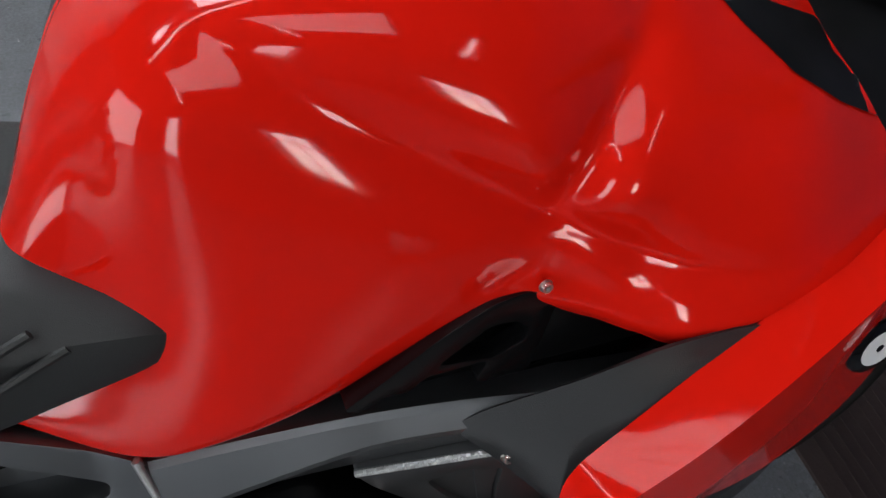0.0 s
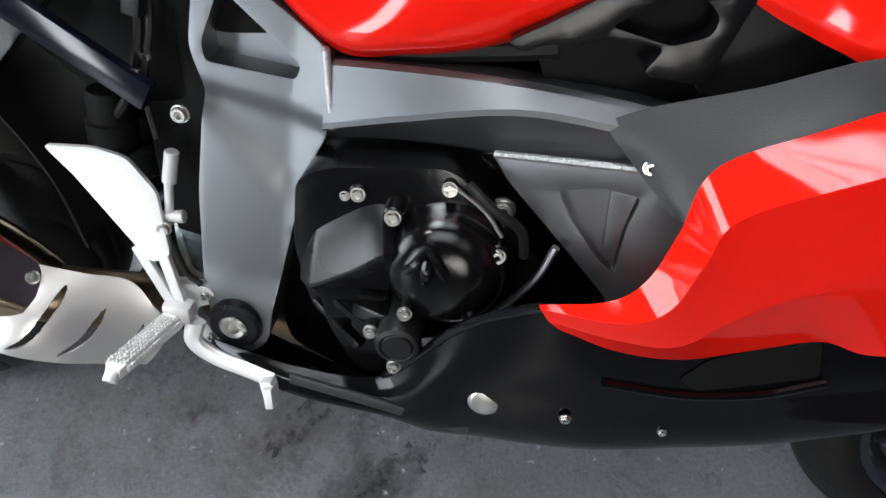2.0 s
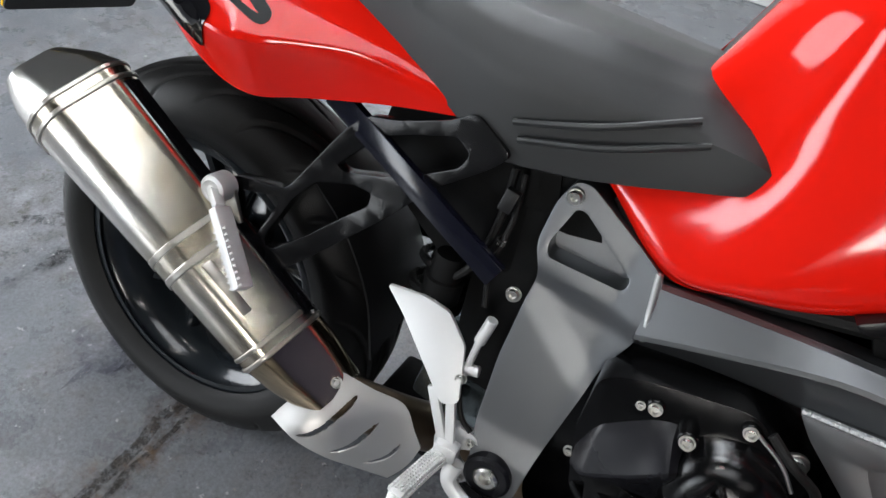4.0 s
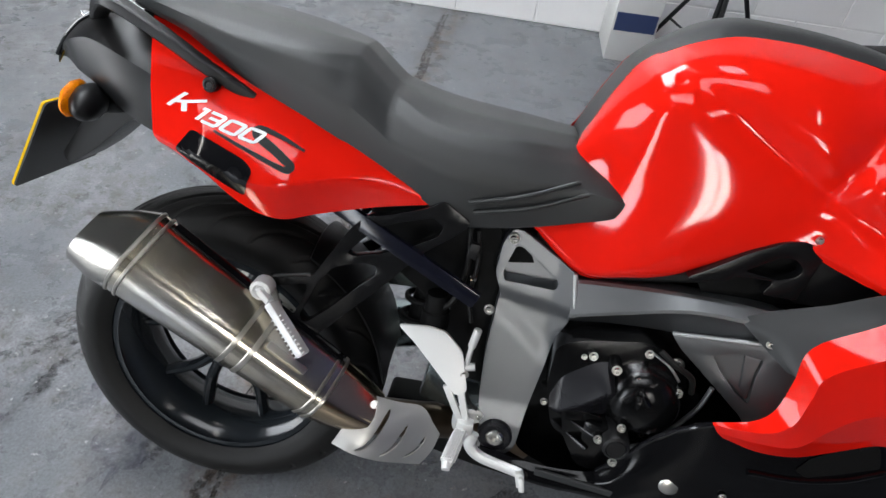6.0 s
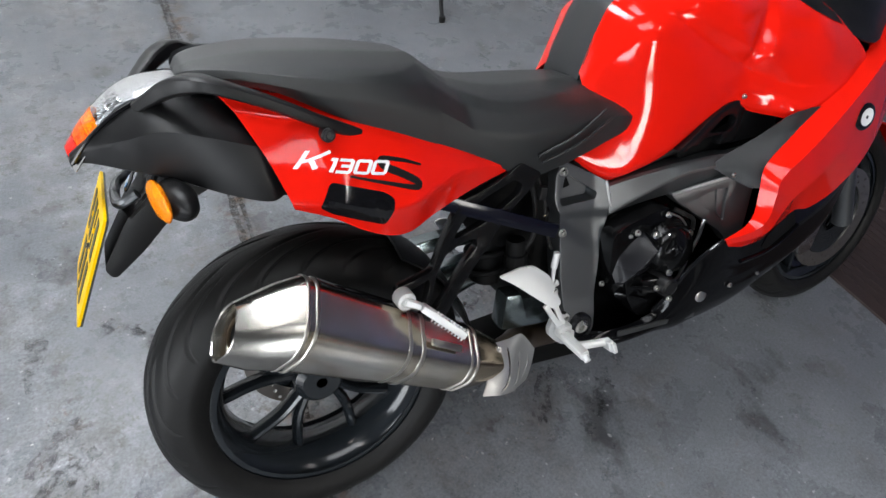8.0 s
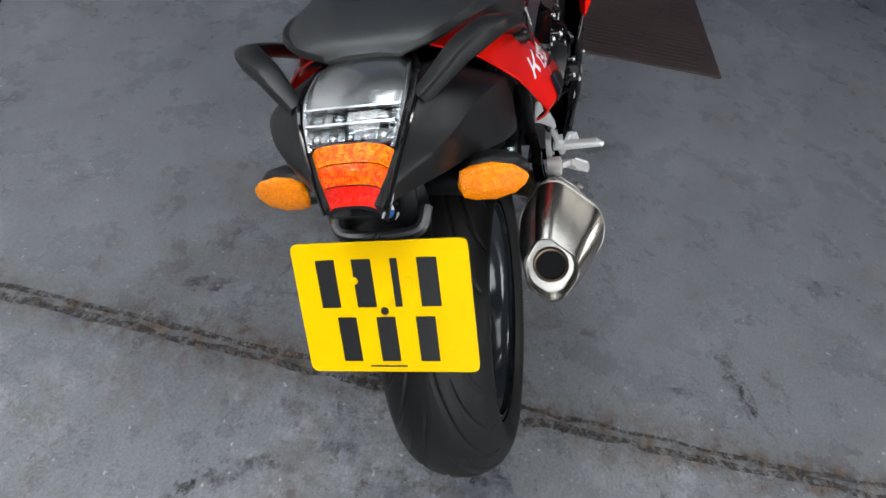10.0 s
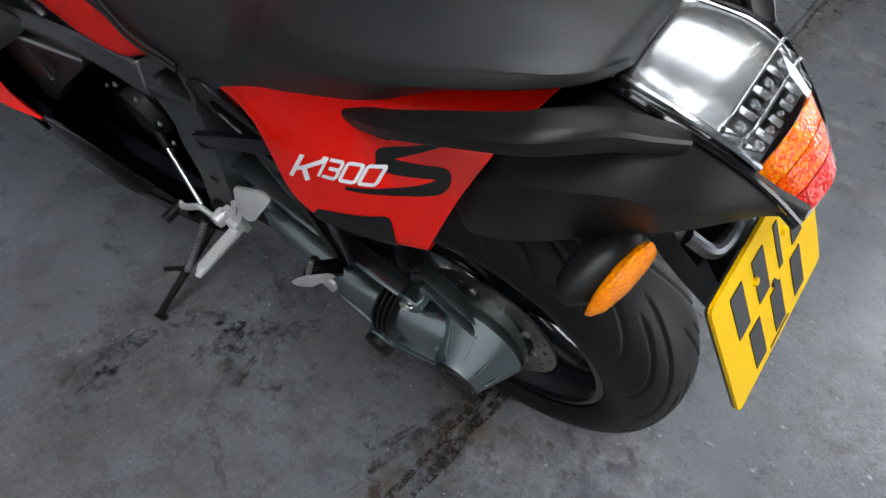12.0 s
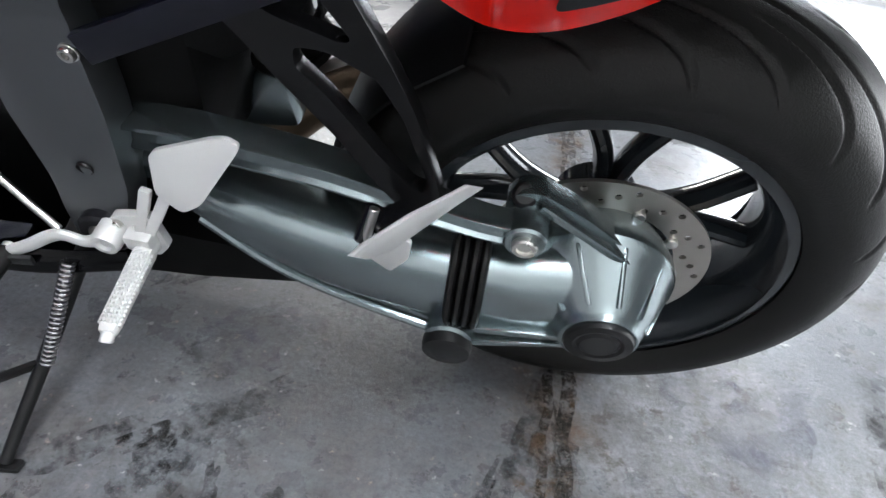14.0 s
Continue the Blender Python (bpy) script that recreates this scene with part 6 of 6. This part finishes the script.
part("arm_flange", tube([(.222, .146, .368), (.14, .158, .316), (.045, .168, .288), (-.062, .176, .268)], .007, 10, 30), SWING, swing)
part("lower_web", bar((.19, .13, .342), (-.05, .160, .262), .03, .012, (0, 1, 0), .004), SWING, swing)
part("exhaust_box", prism(rounded([(.10, .235), (.095, .192), (.30, .145), (.50, .118), (.55, .25)], .012), -.03, .095, (), .01), DARK, bike, "dark exhaust box under the engine")
part("right_arm", bar((.31, -.07, .36), (.18, -.07, .38), .09, .05, (0, 1, 0), .012), SWING, swing)
arm_rings = []
for x, y, z, w, h in zip(*[[q[i] for q in curve([(.290, .112, .460), (.21, .122, .473), (.12, .130, .474), (.045, .134, .466), (-.025, .137, .450), (-.09, .139, .438), (-.126, .140, .437)], 30)] for i in range(3)], [.022 - .008 * i / 29 for i in range(30)], [.018 - .003 * i / 29 for i in range(30)]):
    arm_rings.append([(x, y + a * w, z + b * h) for a, b in ((-1, -1), (-.2, -.9), (.55, -1), (.8, -.95), (.85, -.7), (.55, -.5), (.45, 0), (.5, .45), (.9, .6), (1, .75), (.97, .95), (.85, 1), (-.6, .9), (-.9, .95), (-1, .8))])
torque = part("torque_arm", loft(arm_rings), SWING, bike, "metallic torque arm above the swingarm", angle=38)
part("arm_eye", lathe([(.010, .018), (.020, .018), (.0225, .015), (.0225, -.015), (.020, -.018), (.010, -.018)], axis_matrix((-.1334, .140, .437), (0, 1, 0)), 28), SWING, torque)
part("eye_bush", lathe([(0, .020), (.007, .020), (.008, .023), (.012, .023), (.0135, .021), (.0135, .012)], axis_matrix((-.1334, .142, .437), (0, 1, 0)), 20), BOLT, torque, "bare steel pivot bolt")
part("arm_plug", lathe([(0, .004), (.010, .003), (.013, 0), (.013, -.02)], axis_matrix((-.125, .116, .463), (0, .5, .8)), 20), PLASTIC, torque)
for k in range(4):
    o = part("boot_ring", loft([[Vector((-.062 - .0105 * k + dx, .135 + (.056 + e) * math.cos(a), .336 + (.068 + e) * math.sin(a))) for a in [2 * math.pi * i / 28 for i in range(28)]] for dx, e in ((0, -.004), (-.003, .003), (-.007, .003), (-.010, -.004))]), RUBBER, swing, "black ribbed rubber boot") if True else None
hub = []
for y, rx, rz, cx, cz in ((.070, .080, .086, AX, AZ + .006), (.095, .090, .093, AX, AZ + .006), (.112, .090, .092, AX - .001, AZ + .006), (.122, .084, .085, AX - .002, AZ + .005), (.150, .066, .066, AX - .006, AZ + .003), (.176, .048, .048, AX - .010, AZ + .002), (.186, .043, .043, AX - .010, AZ + .002)):
    hub.append([(cx + rx * math.cos(a), y, cz + rz * math.sin(a)) for a in [2 * math.pi * k / 36 for k in range(36)]])
house = part("bevel_housing", loft([list(r) for r in zip(*[kinked(c, 25) for c in zip(*hub)])]), SWING, bike, "metallic bevel drive housing", angle=16)
part("housing_neck", loft([[(x, cy + ry * math.cos(a), cz + rz * math.sin(a)) for a in [2 * math.pi * k / 28 for k in range(28)]] for x, cy, ry, cz, rz in ((-.098, .134, .044, .336, .056), (-.14, .130, .048, .334, .058), (-.21, .118, .05, .332, .062))]), SWING, house)
part("upper_lug", prism(rounded([(-.106, .444), (-.118, .468), (-.142, .472), (-.192, .446), (-.262, .398), (-.262, .372), (-.18, .352), (-.158, .352), (-.146, .40), (-.122, .428)], .008), .094, .120, [rounded([(-.150, .440), (-.19, .420), (-.222, .395), (-.185, .378), (-.166, .39)], .006)], .004), SWING, house, angle=38)
part("lug_rib", bar((-.142, .126, .466), (-.258, .126, .392), .010, .016, (0, 1, 0), .003), SWING, house)
for a in (.55, 1.15, 1.75, 2.35, 2.95):
    part("fin", bar((AX + .082 * math.cos(a), .118, AZ + .005 + .083 * math.sin(a)), (AX - .009 + .050 * math.cos(a), .172, AZ + .002 + .050 * math.sin(a)), .005, .010, (math.cos(a), 0, math.sin(a)), .002), SWING, house)
part("hub_cap", lathe([(0, .004), (.02, .004), (.024, .001), (.028, .003), (.037, .002), (.039, -.002), (.039, -.012)], axis_matrix((AX - .011, .189, AZ + .002), (0, 1, 0)), 40), PLASTIC, house, "black round hub cap")
lug = part("pivot_lug", join(rod((-.073, .10, .285), (-.073, .198, .285), .028), bar((-.073, .175, .292), (-.215, .165, .300), .012, .022, (0, 1, 0), .004), bar((-.073, .185, .270), (-.225, .165, .284), .010, .016, (0, 1, 0), .003)), SWING, house)
part("pivot_cap", lathe([(0, .005), (.014, .005), (.02, .003), (.0275, .002), (.029, -.004), (.029, -.014)], axis_matrix((-.073, .207, .278), (0, 1, 0)), 32), PLASTIC, house, "black pivot cap")

# ---- side stand

foot = Vector((.42, .42 * math.cos(radians(LEAN)), .42 * math.sin(radians(LEAN)))) + Vector((0, -.004, .012))
top = Vector((.375, .165, .300))
st = part("side_stand", tube([top, top.lerp(foot, .5) + Vector((.0, .004, -.004)), foot], (.0105, .0075), 12, 20), PLASTIC, bike, "black side stand propped on the floor")
part("stand_foot", bar(foot + Vector((-.018, 0, -.004)), foot + Vector((.010, .004, -.004)), .016, .008, (0, -.32, 1), .003), PLASTIC, st)
part("stand_spur", bar(top.lerp(foot, .55), top.lerp(foot, .55) + Vector((.045, .03, -.005)), .012, .008, (0, 1, 0), .003), PLASTIC, st)
sp0, sp1 = Vector((.362, .210, .325)), top.lerp(foot, .52) + Vector((-.012, .012, .005))
coil = []
for i in range(221):
    u = i / 220
    q = sp0.lerp(sp1, u)
    a = u * 2 * math.pi * 22
    coil.append(q + Vector((.007 * math.cos(a), .007 * math.sin(a) * .8, .007 * math.sin(a) * .5)))
part("stand_spring", tube(coil, .0018, 6, 221), SPRING, st, "steel return spring")
part("stand_bracket", bar((.36, .12, .33), (.38, .17, .295), .05, .03, (0, 1, 0), .006), PLASTIC, bike)

# ---- wiring, hoses and clips behind the right frame plate

for pts, r, m in (([(.235, -.118, .70), (.242, -.135, .655), (.238, -.150, .60), (.248, -.158, .555)], .0035, RUBBER), ([(.222, -.112, .70), (.226, -.128, .64), (.215, -.14, .585), (.19, -.132, .55)], .005, RUBBER),
                  ([(.252, -.160, .46), (.256, -.163, .43), (.268, -.168, .405), (.285, -.172, .395)], .0035, RUBBER), ([(.19, -.128, .515), (.21, -.15, .49), (.238, -.16, .475), (.25, -.161, .468)], .0045, RUBBER)):
    part("hose", tube(pts, r, 8, 28), m, bike)
for p in ((.239, -.144, .63), (.236, -.150, .605), (.222, -.134, .61)):
    part("hose_clip", lathe([(.0035, -.003), (.006, -.003), (.006, .003), (.0035, .003)], axis_matrix(p, (0, -.3, 1)), 16), BOLT, bike)
part("connector", box((.232, -.140, .675), (.016, .012, .026), (0, 10, 0), .002), PLASTIC, bike)

# ---- painted blocks of the white wall near the floor


def block_mesh():
    bm = box((0, 0, 0), (0.432, 0.014, 0.207), bev=0.004)
    me = bpy.data.meshes.new("block")
    bm.to_mesh(me)
    bm.free()
    me.materials.append(WALL)
    return me


BLOCK = block_mesh()
for row in range(7):
    for col in range(10):
        x = -0.8 + 0.442 * col + (0.221 if row % 2 else 0)
        if x < 3.0:
            ob = new("block", BLOCK)
            ob.parent = wall_n
            ob.location = (x, 2.779, 0.108 + 0.217 * row)
